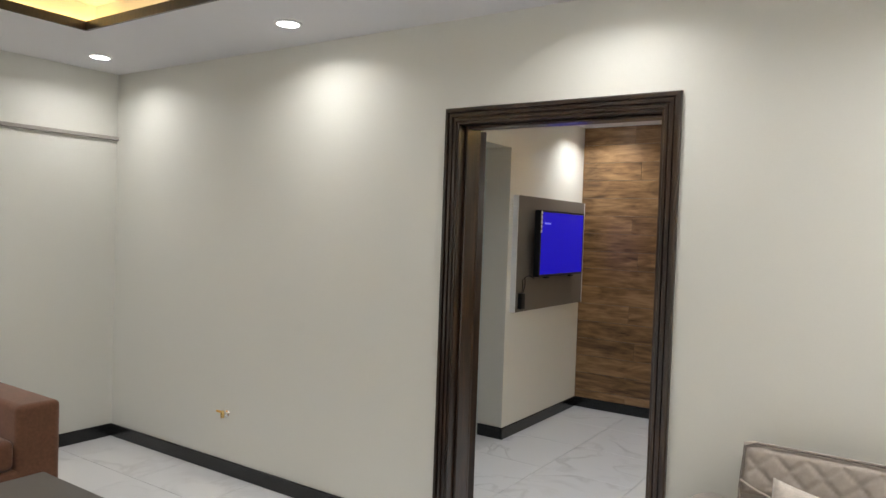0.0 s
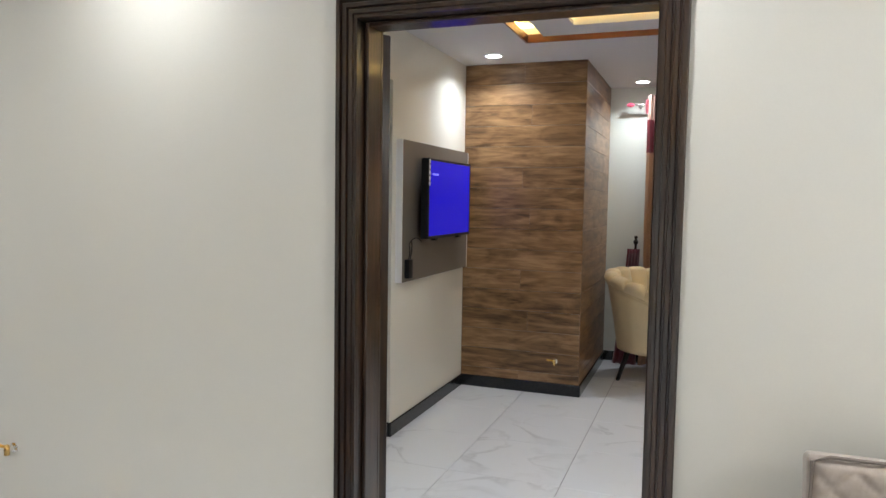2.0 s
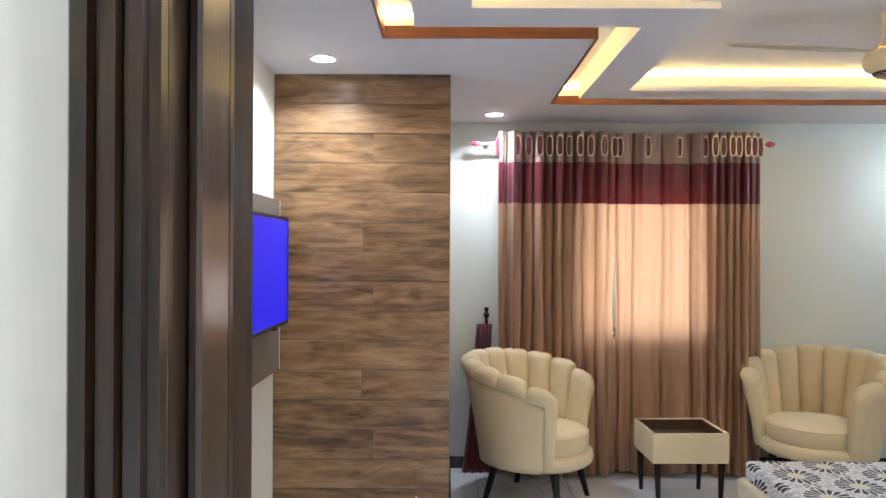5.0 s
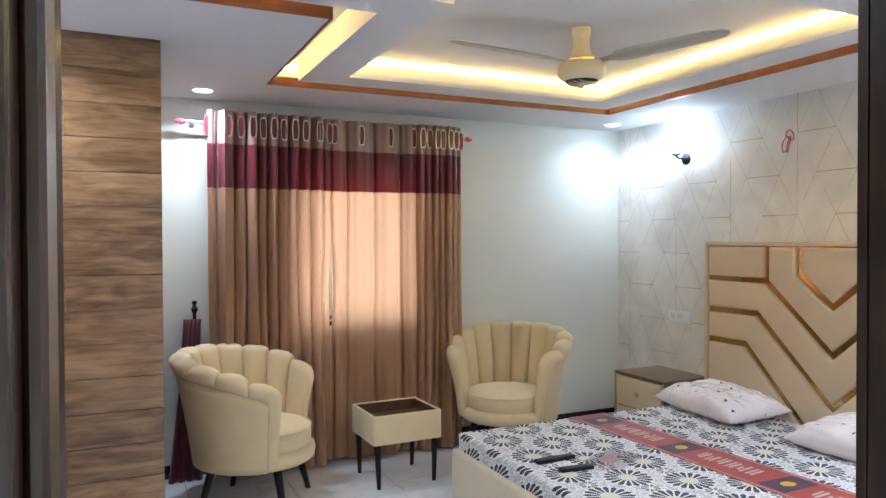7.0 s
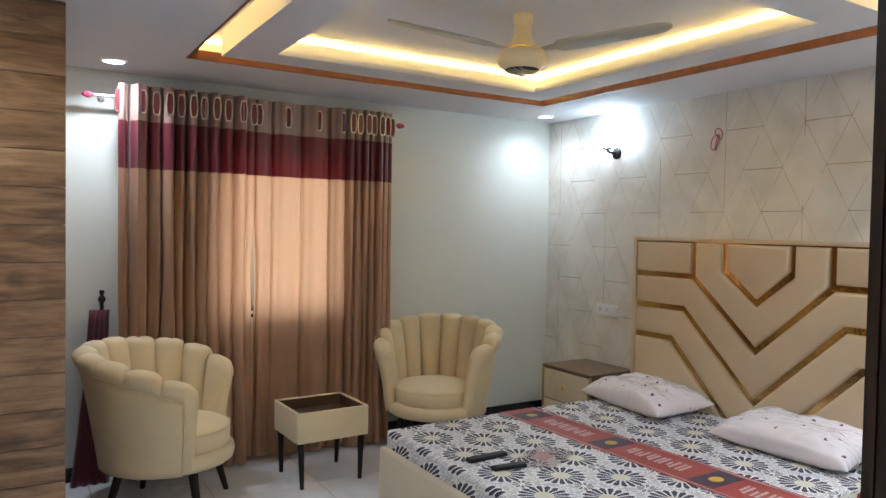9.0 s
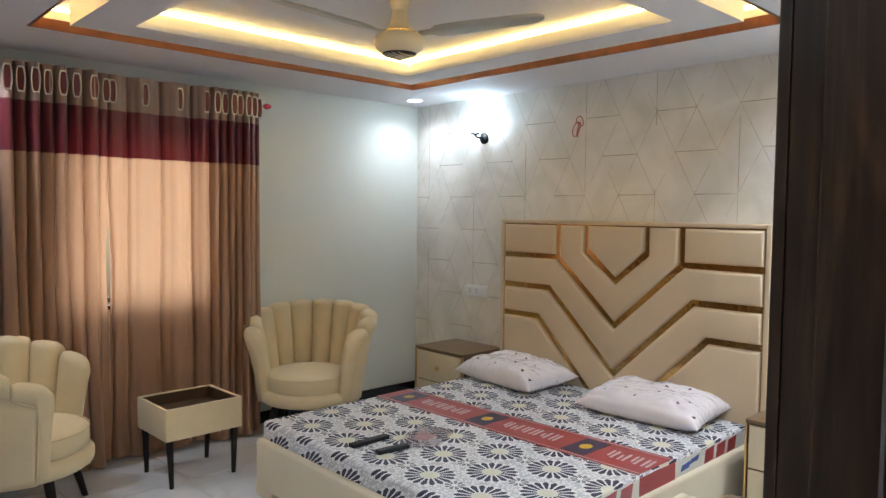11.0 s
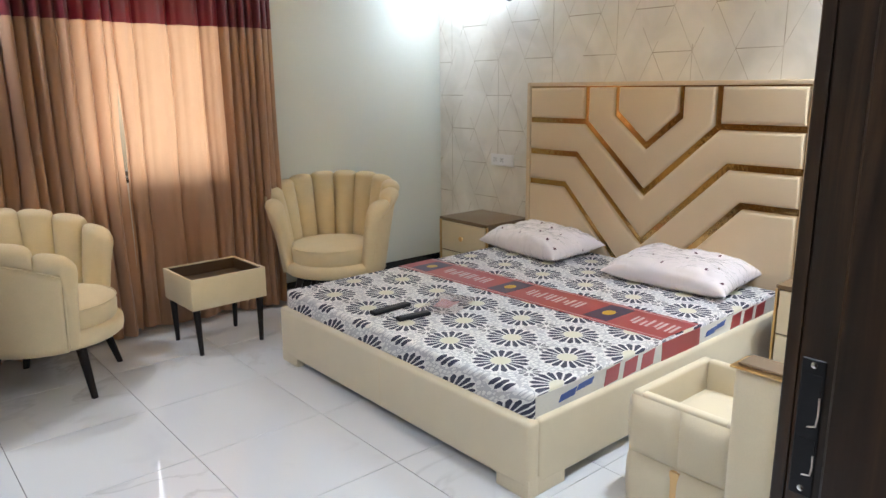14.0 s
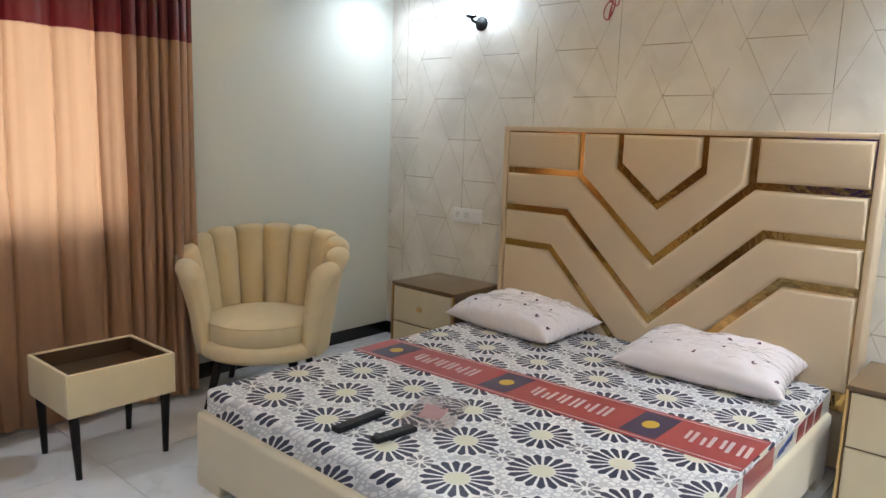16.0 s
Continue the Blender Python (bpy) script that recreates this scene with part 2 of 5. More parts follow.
# ---- helpers for meshes ----
def part(name, bm, material, parent=None, label=""):
    me = bpy.data.meshes.new(name)
    bm.to_mesh(me)
    bm.free()
    me.materials.append(material)
    ob = new(name, me)
    if parent:
        ob.parent = parent
    if label:
        ob["label"] = label
    return ob


def smooth(ob, angle=40):
    ob.data.shade_smooth()
    ob.data.set_sharp_from_angle(angle=radians(angle))
    return ob


def box(x0, x1, y0, y1, z0, z1, bevel=0.0, seg=2, bm=None):
    bm = bm or bmesh.new()
    r = bmesh.ops.create_cube(bm, size=1)
    vs = r["verts"]
    for v in vs:
        v.co = Vector(((x0 + x1) / 2 + v.co.x * (x1 - x0), (y0 + y1) / 2 + v.co.y * (y1 - y0), (z0 + z1) / 2 + v.co.z * (z1 - z0)))
    if bevel:
        es = list({e for v in vs for e in v.link_edges})
        bmesh.ops.bevel(bm, geom=es, offset=bevel, segments=seg, profile=0.6, affect="EDGES")
    return bm


def lathe(profile, steps=24, bm=None, at=(0, 0, 0), axis=None):
    """A turned body from (radius, height) pairs, closed at both ends."""
    bm = bm or bmesh.new()
    rings = []
    turn = axis or Matrix.Identity(4)
    for r, z in profile:
        rings.append([bm.verts.new(turn @ Vector((r * math.cos(a), r * math.sin(a), z)) + Vector(at)) for a in (2 * math.pi * k / steps for k in range(steps))])
    for a, b in zip(rings, rings[1:]):
        for k in range(steps):
            bm.faces.new((a[k], a[(k + 1) % steps], b[(k + 1) % steps], b[k]))
    bm.faces.new(rings[0][::-1])
    bm.faces.new(rings[-1])
    return bm


def tube(points, r, steps=8, bm=None):
    bm = bm or bmesh.new()
    pts = [Vector(p) for p in points]
    rings = []
    up = Vector((0.31, 0.17, 0.93))
    for i, p in enumerate(pts):
        d = (pts[min(i + 1, len(pts) - 1)] - pts[max(i - 1, 0)]).normalized()
        u = d.cross(up).normalized() if abs(d.dot(up)) < 0.98 else d.cross(Vector((1, 0, 0))).normalized()
        v = d.cross(u)
        rings.append([bm.verts.new(p + r * (math.cos(a) * u + math.sin(a) * v)) for a in (2 * math.pi * k / steps for k in range(steps))])
    for a, b in zip(rings, rings[1:]):
        for k in range(steps):
            bm.faces.new((a[k], a[(k + 1) % steps], b[(k + 1) % steps], b[k]))
    bm.faces.new(rings[0])
    bm.faces.new(rings[-1][::-1])
    bmesh.ops.recalc_face_normals(bm, faces=bm.faces[:])
    return bm


def prism(outline, z0, z1, bm=None, holes=()):
    """An upright block over a plan outline, with holes right through."""
    bm = bm or bmesh.new()
    edges, loops = [], []
    for poly in (outline, *holes):
        vs = [bm.verts.new((x, y, z0)) for x, y in poly]
        loops.append(vs)
        edges += [bm.edges.new((vs[k], vs[(k + 1) % len(vs)])) for k in range(len(vs))]
    r = bmesh.ops.triangle_fill(bm, use_beauty=True, use_dissolve=True, edges=edges)
    faces = [g for g in r["geom"] if isinstance(g, bmesh.types.BMFace)]
    up = bmesh.ops.extrude_face_region(bm, geom=faces)
    for v in (g for g in up["geom"] if isinstance(g, bmesh.types.BMVert)):
        v.co.z = z1
    bmesh.ops.recalc_face_normals(bm, faces=bm.faces[:])
    return bm


def structure(name, bm, material, label, category):
    return tagged(part(name, bm, material), label, category, "", "structure")


def thing(name, label, category, at=(0, 0, 0), rz=0, group=""):
    ob = new(name)
    ob.matrix_basis = pose(*at, 0, 0, rz)
    return tagged(ob, label, category, group)


# ---- the rooms ----
X0, X1, Y0, Y1 = -2.065, 2.592, 2.83, 7.069      # bedroom
LX0, LX1, LY0, LY1 = -4.24, 3.30, -3.6, 2.658    # lounge
DX0, DX1, DZ = -1.402, -0.452, 2.025             # clear door opening
WOODX, WOODY = -1.147, 5.713                     # wood-clad corner block
WX0, WX1, WZ0, WZ1 = -0.25, 0.62, 0.96, 1.98     # window opening
PY0, PY1, PZ = 2.95, 4.38, 2.14                  # passage opening in the west wall


def boxes(*rows):
    bm = bmesh.new()
    for r in rows:
        box(*r, bm=bm)
    return bm


structure("floor", box(-4.5, 3.5, -3.8, 7.3, -0.12, -0.006), GROUT, "grey cement bed under polished marble-look floor tiles", "floor")
structure("wall_partition", boxes((LX0, DX0 - 0.038, LY1, Y0, 0, 2.8), (DX1 + 0.038, 3.3, LY1, Y0, 0, 2.8), (DX0 - 0.038, DX1 + 0.038, LY1, Y0, DZ + 0.038, 2.8)),
          PAINT_LIV, "warm grey painted plaster wall with a doorway", "wall")
structure("wall_north", boxes((WOODX, WX0, Y1, Y1 + 0.22, 0, 2.8), (WX1, X1 + 0.2, Y1, Y1 + 0.22, 0, 2.8), (WX0, WX1, Y1, Y1 + 0.22, 0, WZ0), (WX0, WX1, Y1, Y1 + 0.22, WZ1, 2.8)),
          PAINT, "pale grey-green painted wall behind the curtains", "wall")
structure("wall_west", boxes((X0 - 0.2, X0, PY1, WOODY, 0, 2.8), (X0 - 0.2, X0, Y0, PY1, PZ, 2.8), (X0 - 0.2, X0, Y0, PY0, 0, PZ)),
          CREAM, "cream painted wall with a passage opening", "wall")
structure("wall_passage", boxes((-3.4, -3.2, Y0, 4.58, 0, 2.8), (-3.2, X0 - 0.2, 4.38, 4.58, 0, 2.8)), PAINT, "pale painted wall of a side passage", "wall")
structure("ceiling_passage", box(-3.2, X0 - 0.2, Y0, 4.38, 2.40, 2.8), GYPSUM, "white ceiling of a side passage", "ceiling")
structure("wall_corner_block", box(X0 - 0.2, WOODX - 0.012, WOODY + 0.012, Y1 + 0.22, 0, 2.8), GROUT, "solid corner block behind wood-look planks", "wall")
structure("wall_lounge_west", box(LX0 - 0.2, LX0, LY0, Y0, 0, 2.8), PAINT_LIV, "warm grey painted lounge wall", "wall")
structure("wall_lounge_south", box(LX0 - 0.2, LX1 + 0.2, LY0 - 0.2, LY0, 0, 2.8), PAINT_LIV, "warm grey painted lounge wall", "wall")
structure("wall_lounge_east", box(LX1, LX1 + 0.2, LY0, Y0, 0, 2.8), PAINT_LIV, "warm grey painted lounge wall", "wall")


def wallpaper_mat():
    """Beige mottled wallpaper with a lattice of thin gold lines in triangles and diamonds."""
    m = bpy.data.materials.new("geometric_wallpaper")
    m.use_nodes = True
    nt = m.node_tree
    b = nt.nodes["Principled BSDF"]
    tc = nt.nodes.new("ShaderNodeTexCoord")
    sep = nt.nodes.new("ShaderNodeSeparateXYZ")
    nt.links.new(tc.outputs["Object"], sep.inputs[0])

    def calc(op, a, c=None, d=None):
        n = nt.nodes.new("ShaderNodeMath")
        n.operation = op
        for i, v in enumerate((a, c, d)):
            if v is None:
                continue
            if isinstance(v, (int, float)):
                n.inputs[i].default_value = v
            else:
                nt.links.new(v, n.inputs[i])
        return n.outputs[0]

    y, z = sep.outputs["Y"], sep.outputs["Z"]
    W, HH = 0.266, 0.262

    def line(expr, period, width):
        f = calc("FRACT", calc("DIVIDE", expr, period))
        return calc("LESS_THAN", calc("ABSOLUTE", calc("SUBTRACT", f, 0.5)), width / period / 2)

    row = calc("SUBTRACT", z, 1.69)
    side = calc("SUBTRACT", y, 5.321)
    d1 = line(calc("ADD", calc("MULTIPLY_ADD", row, 0.5077, W / 2), side), W, 0.0042)
    d2 = line(calc("SUBTRACT", calc("ADD", side, W / 2), calc("MULTIPLY", row, 0.5077)), W, 0.0042)
    hz = line(calc("ADD", row, HH / 2), HH, 0.0052)
    vt = line(calc("ADD", side, W), W * 2, 0.0044)
    # gates drop stretches of the lines so that larger cells stay open
    g1 = calc("GREATER_THAN", calc("SINE", calc("ADD", calc("MULTIPLY", z, 14.96), calc("MULTIPLY", y, 3.1))), -0.85)
    g2 = calc("GREATER_THAN", calc("SINE", calc("ADD", calc("MULTIPLY", z, 7.48), calc("MULTIPLY", y, -9.24))), -0.8)
    level = calc("FLOOR", calc("DIVIDE", calc("ADD", row, HH / 2), HH))
    g3 = calc("LESS_THAN", calc("FRACT", calc("SUBTRACT", calc("DIVIDE", side, W * 2), calc("MULTIPLY", level, 0.25))), 0.5)
    g4 = calc("GREATER_THAN", calc("SINE", calc("ADD", calc("MULTIPLY", z, 5.3), calc("MULTIPLY", y, 4.1))), -0.5)
    slants = calc("MULTIPLY", calc("MAXIMUM", calc("MULTIPLY", d1, g1), calc("MULTIPLY", d2, g2)), 0.72)
    lines = calc("MAXIMUM", slants, calc("MAXIMUM", calc("MULTIPLY", hz, g3), calc("MULTIPLY", vt, g4)))
    n1 = node(nt, "ShaderNodeTexNoise", Scale=3.2, Detail=6.0, Distortion=0.8)
    nt.links.new(tc.outputs["Object"], n1.inputs["Vector"])
    ramp = nt.nodes.new("ShaderNodeValToRGB")
    ramp.color_ramp.elements[0].position, ramp.color_ramp.elements[0].color = 0.32, (0.645, 0.615, 0.55, 1)
    ramp.color_ramp.elements[1].position, ramp.color_ramp.elements[1].color = 0.68, (0.80, 0.77, 0.71, 1)
    nt.links.new(n1.outputs["Fac"], ramp.inputs["Fac"])
    mix = nt.nodes.new("ShaderNodeMixRGB")
    mix.inputs["Color2"].default_value = (0.33, 0.275, 0.195, 1)
    worn = node(nt, "ShaderNodeTexNoise", Scale=9.0, Detail=3.0)
    nt.links.new(tc.outputs["Object"], worn.inputs["Vector"])
    lines = calc("MULTIPLY", lines, calc("MULTIPLY_ADD", worn.outputs["Fac"], 1.5, -0.08))
    nt.links.new(lines, mix.inputs["Fac"])
    nt.links.new(ramp.outputs["Color"], mix.inputs["Color1"])
    nt.links.new(mix.outputs["Color"], b.inputs["Base Color"])
    b.inputs["Roughness"].default_value = 0.45
    nt.links.new(calc("MULTIPLY", lines, 0.6), b.inputs["Metallic"])
    return m


structure("wall_east", box(X1, X1 + 0.2, Y0, Y1, 0, 2.8), wallpaper_mat(), "beige wallpaper with thin gold geometric lines", "wall")

# ceilings: a lower slab with a stepped opening, a hanging ring in it, and the slab above
TRAY = [(-1.445, 3.77), (1.99, 3.77), (1.99, 6.435), (-0.527, 6.435), (-0.527, 5.085), (-1.445, 5.085)]
RING = [(-1.30, 3.92), (1.84, 3.92), (1.84, 6.285), (-0.372, 6.285), (-0.372, 4.935), (-1.30, 4.935)]
HOLE = [(-1.075, 4.145), (1.615, 4.145), (1.615, 6.07), (-0.135, 6.07), (-0.135, 4.71), (-1.075, 4.71)]
COVE = [(-1.175, 4.045), (1.715, 4.045), (1.715, 6.17), (-0.235, 6.17), (-0.235, 4.81), (-1.175, 4.81)]
TRAYUP = [(-1.505, 3.71), (2.05, 3.71), (2.05, 6.495), (-0.587, 6.495), (-0.587, 5.145), (-1.505, 5.145)]
EDGE = [(X0, Y0), (X1, Y0), (X1, Y1), (WOODX, Y1), (WOODX, WOODY), (X0, WOODY)]
bm = prism(EDGE, CEIL, CEIL + 0.05, holes=[TRAY])
prism(EDGE, CEIL + 0.0502, 2.60, bm=bm, holes=[TRAYUP])
prism(RING, CEIL, CEIL + 0.026, bm=bm, holes=[HOLE])
prism(RING, CEIL + 0.0262, 2.60, bm=bm, holes=[COVE])
box(X0 - 0.2, X1 + 0.2, Y0, Y1, 2.601, 2.8, bm=bm)
structure("ceiling_bedroom", bm, GYPSUM, "white gypsum tray ceiling with a stepped cove", "ceiling")

LTRAY = [(-3.25, -2.0), (2.2, -2.0), (2.2, 1.88), (-3.25, 1.88)]
LCOVE = [(-3.35, -2.1), (2.3, -2.1), (2.3, 1.98), (-3.35, 1.98)]
bm = prism([(LX0, LY0), (LX1, LY0), (LX1, LY1), (LX0, LY1)], LCEIL, LCEIL + 0.03, holes=[LTRAY])
prism([(LX0, LY0), (LX1, LY0), (LX1, LY1), (LX0, LY1)], LCEIL + 0.0302, LCEIL + 0.15, bm=bm, holes=[LCOVE])
box(LX0, LX1, LY0, LY1, LCEIL + 0.151, 2.82, bm=bm)
structure("ceiling_lounge", bm, GYPSUM, "white gypsum ceiling with a lit cove", "ceiling")


def runs(poly, inset, w, z0, z1):
    """Boxes of width w laid along the inside (+) or outside (-) of a rectilinear outline."""
    out = []
    n = len(poly)
    for k in range(n):
        (xa, ya), (xb, yb) = poly[k], poly[(k + 1) % n]
        dx, dy = (xb - xa), (yb - ya)
        ln = math.hypot(dx, dy)
        nx, ny = -dy / ln, dx / ln
        xs = sorted((xa + nx * inset, xb + nx * inset, xa + nx * (inset + w), xb + nx * (inset + w)))
        ys = sorted((ya + ny * inset, yb + ny * inset, ya + ny * (inset + w), yb + ny * (inset + w)))
        out.append((xs[0], xs[-1], ys[0], ys[-1], z0, z1))
    return out


for k, r in enumerate(runs(TRAY, 0.0, 0.012, CEIL - 0.003, CEIL + 0.05)):
    structure("ceiling_trim", box(*r), TRIM, "red-brown wooden trim round the ceiling tray", "trim")
for r in runs(LTRAY, 0.0, 0.012, LCEIL - 0.02, LCEIL + 0.028):
    structure("ceiling_trim", box(*r), DOORWOOD, "dark brown wooden trim round the lounge ceiling", "trim")
# LED strips lie hidden in the coves
for r in runs(COVE, 0.0, 0.004, CEIL + 0.112, CEIL + 0.130):
    tagged(part("led_strip", box(*r), LED), "warm yellow LED strip lying in the ceiling cove", "led strip", "ceiling LED strips")
for r in runs(TRAYUP, 0.0, 0.004, CEIL + 0.112, CEIL + 0.130):
    tagged(part("led_strip", box(*r), LED), "warm yellow LED strip lying in the ceiling cove", "led strip", "ceiling LED strips")
for r in runs(LCOVE, 0.015, 0.012, LCEIL + 0.032, LCEIL + 0.04):
    tagged(part("led_strip", box(*r), LED), "warm yellow LED strip lying in the ceiling cove", "led strip", "ceiling LED strips")

# skirting
SK = 0.088


def skirting(x0, x1, y0, y1):
    structure("baseboard", box(x0, x1, y0, y1, 0, SK, 0.004, 1), SKIRT, "polished black granite skirting", "baseboard")


skirting(LX0, -1.478, LY1 - 0.014, LY1)
skirting(-0.384, LX1, LY1 - 0.014, LY1)
skirting(LX0, LX0 + 0.014, LY0, LY1 - 0.014)
skirting(X0, X0 + 0.014, PY1 - 0.014, WOODY - 0.014)
skirting(X0 - 0.2, X0, PY1 - 0.014, PY1)
skirting(X0, WOODX + 0.014, WOODY - 0.014, WOODY)
skirting(WOODX, WOODX + 0.014, WOODY, Y1 - 0.014)
skirting(WOODX, X1 - 0.014, Y1 - 0.014, Y1)
skirting(X1 - 0.014, X1, Y0, Y1)
skirting(X0, -1.478, Y0, Y0 + 0.014)
skirting(-0.384, X1 - 0.014, Y0, Y0 + 0.014)


def downlight(x, y, z):
    ob = thing("downlight", "round white recessed ceiling downlight, switched on", "downlight", (x, y, z), 0, "ceiling downlights")
    smooth(part("rim", lathe([(0.070, 0.0), (0.070, -0.004), (0.064, -0.008), (0.055, -0.008), (0.055, -0.002)], 28), WHITEP, ob))
    part("lens", lathe([(0.054, -0.0015), (0.054, -0.006)], 28), DL, ob, "glowing white lens")
    return ob


# The added, unseen fill lamps get copied fittings as well.
first = downlight(*bed_spots_and_fill[0], CEIL)
for x, y in bed_spots_and_fill[1:]:
    copy_thing(first, pose(x, y, CEIL))
for x, y in liv_spots_and_fill:
    copy_thing(first, pose(x, y, LCEIL))


# ---- doorway ----
door = tagged(new("door_1"), "dark polished wooden door frame with ridged architrave, door wide open", "door", "", "structure")
PROFILE = [(0, 0), (0, 0.014), (0.010, 0.014), (0.013, 0.021), (0.024, 0.021), (0.027, 0.014), (0.031, 0.014), (0.034, 0.023), (0.046, 0.023), (0.049, 0.016), (0.053, 0.016), (0.056, 0.026), (0.070, 0.026), (0.075, 0.019), (0.075, 0)]


def architrave(path, y, out):
    """One mitred length of ridged casing; path gives the two ends for an offset w."""
    bm = bmesh.new()
    rows = [[bm.verts.new((*p[:1], y + out * d, p[1])) for p in path(w)] for w, d in PROFILE]
    for a, b in zip(rows, rows[1:] + rows[:1]):
        bm.faces.new((a[0], a[1], b[1], b[0]))
    bmesh.ops.recalc_face_normals(bm, faces=bm.faces[:])
    return bm


for y, out in ((LY1, -1), (Y0, 1)):
    part("architrave", architrave(lambda w: ((DX0 - w, 0), (DX0 - w, DZ + w)), y, out), DOORWOOD, door)
    part("architrave", architrave(lambda w: ((DX0 - w, DZ + w), (DX1 + w, DZ + w)), y, out), DOORWOOD, door)
    part("architrave", architrave(lambda w: ((DX1 + w, DZ + w), (DX1 + w, 0)), y, out), DOORWOOD, door)


def jamb(x0, x1, face):
    """A jamb lining with two grooves and a stop on its inner face."""
    bm = bmesh.new()
    w = (Y0 - LY1)
    for a, b in ((0, 0.30), (0.312, 0.62), (0.632, 1.0)):
        lo, hi = (x0, x1)
        box(lo, hi, LY1 + w * a, LY1 + w * b, 0, DZ, 0.003, 1, bm=bm)
    box(x0 + (0 if face > 0 else 0.006), x1 - (0.006 if face > 0 else 0), LY1 + 0.002, Y0 - 0.002, 0, DZ, bm=bm)
    return bm


part("jamb", jamb(DX0 - 0.038, DX0, 1), DOORWOOD, door)
part("jamb", jamb(DX1, DX1 + 0.038, -1), DOORWOOD, door)
part("head_jamb", box(DX0 - 0.038, DX1 + 0.038, LY1 + 0.001, Y0 - 0.001, DZ, DZ + 0.038, 0.002, 1), DOORWOOD, door)
part("door_stop", box(DX0, DX0 + 0.014, 2.70, 2.785, 0, DZ, 0.004, 1), DOORWOOD, door)
part("door_stop", box(DX1 - 0.014, DX1, 2.70, 2.785, 0, DZ, 0.004, 1), DOORWOOD, door)
part("door_stop", box(DX0 + 0.014, DX1 - 0.014, 2.70, 2.785, DZ - 0.014, DZ, 0.004, 1), DOORWOOD, door)
bm = box(DX1 - 0.0025, DX1, 2.796, 2.824, 0.995, 1.175, 0.0012, 1)
part("strike_plate", bm, BLACKP, door, "worn dark steel strike plate with two keeps")
for z, h in ((1.122, 0.034), (1.048, 0.024)):
    part("keep", box(DX1 - 0.0036, DX1 - 0.0022, 2.799, 2.818, z - h, z + h), BLACKP, door, "dark keep hole")
    part("keep_lip", tube([(DX1 - 0.004, 2.799, z + h * 0.2), (DX1 - 0.005, 2.798, z - h * 0.4), (DX1 - 0.004, 2.800, z - h * 0.9), (DX1 - 0.003, 2.810, z - h)], 0.0012, 6), EYELET, door, "bright worn steel lip")
for z in (1.168, 1.006):
    part("screw", lathe([(0.0045, 0.0), (0.004, 0.0015), (0.001, 0.002)], 10, at=(DX1 - 0.003, 2.809, z), axis=Matrix.Rotation(radians(-90), 4, "Y")), CHROME, door)

leaf = part("door_leaf", box(-0.86, 0, 0.0, 0.042, 0.008, DZ - 0.006, 0.003, 1), DOORWOOD, door, "dark polished wooden door leaf swung wide open")
leaf.matrix_basis = pose(-1.408, 2.842, 0, 0, 0, -28)
for z0, z1 in ((0.12, 0.62), (0.74, 1.86)):
    for x0, x1 in ((-0.76, -0.47), (-0.39, -0.10)):
        part("door_panel", box(x0, x1, 0.036, 0.047, z0, z1, 0.008, 2), DOORWOOD, leaf)
for z in (0.30, 1.05, 1.80):
    part("hinge", lathe([(0.007, z - 0.055), (0.007, z + 0.055)], 10, at=(-0.002, -0.006, 0)), CHROME, leaf, "worn steel hinge")
# ---- wood-look corner block ----
block = tagged(new("plank_cladding"), "brown wood-look planks cladding the corner block, staggered joints", "wall cladding", "", "structure")
ROW = CEIL / 16
plank_data = {}


def plank(length, m):
    key = round(length, 3)
    if key not in plank_data:
        bm = box(0.0005, length - 0.0005, 0, 0.012, 0.0012, ROW - 0.0012, 0.0012, 1)
        me = bpy.data.meshes.new("plank")
        bm.to_mesh(me)
        bm.free()
        me.materials.append(PLANK)
        plank_data[key] = me
    ob = new("plank", plank_data[key])
    ob.parent = block
    ob.matrix_basis = m
    return ob


for k in range(16):
    w = WOODX - X0
    cut = (0.46, 0, 0, 0.52, 0)[k % 5]
    for a, b in ((0, cut), (cut, w)) if cut else ((0, w),):
        plank(b - a, pose(X0 + a, WOODY, k * ROW))
    d = Y1 - WOODY - 0.0125
    cut = (0.52, 0.86, 0.40, 1.0)[k % 4]
    for a, b in ((0, cut), (cut, d)):
        plank(b - a, pose(WOODX, WOODY + 0.0125 + a, k * ROW, 0, 0, 90))

# ---- window ----
win = tagged(new("window_1"), "aluminium sliding window behind closed curtains, bright daylight outside", "window", "", "structure")
fw = 0.03
ALU = mat("brown_anodised_frame", (0.10, 0.085, 0.07), 0.4, 0.6)
for r in ((WX0, WX0 + fw, WZ0, WZ1), (WX1 - fw, WX1, WZ0, WZ1), (WX0 + fw, WX1 - fw, WZ0, WZ0 + fw), (WX0 + fw, WX1 - fw, WZ1 - fw, WZ1), (0.17, 0.20, WZ0 + fw, WZ1 - fw)):
    part("window_frame", box(r[0], r[1], Y1 + 0.12, Y1 + 0.17, r[2], r[3], 0.003, 1), ALU, win)
glass = bpy.data.materials.new("window_glass")
glass.use_nodes = True
gb = glass.node_tree.nodes["Principled BSDF"]
gb.inputs["Transmission Weight"].default_value, gb.inputs["Roughness"].default_value, gb.inputs["IOR"].default_value = 1.0, 0.02, 1.45
for a, b in ((WX0 + fw, 0.17), (0.20, WX1 - fw)):
    pane = part("pane", box(a, b, Y1 + 0.142, Y1 + 0.148, WZ0 + fw, WZ1 - fw), glass, win)
    pane.visible_shadow = False
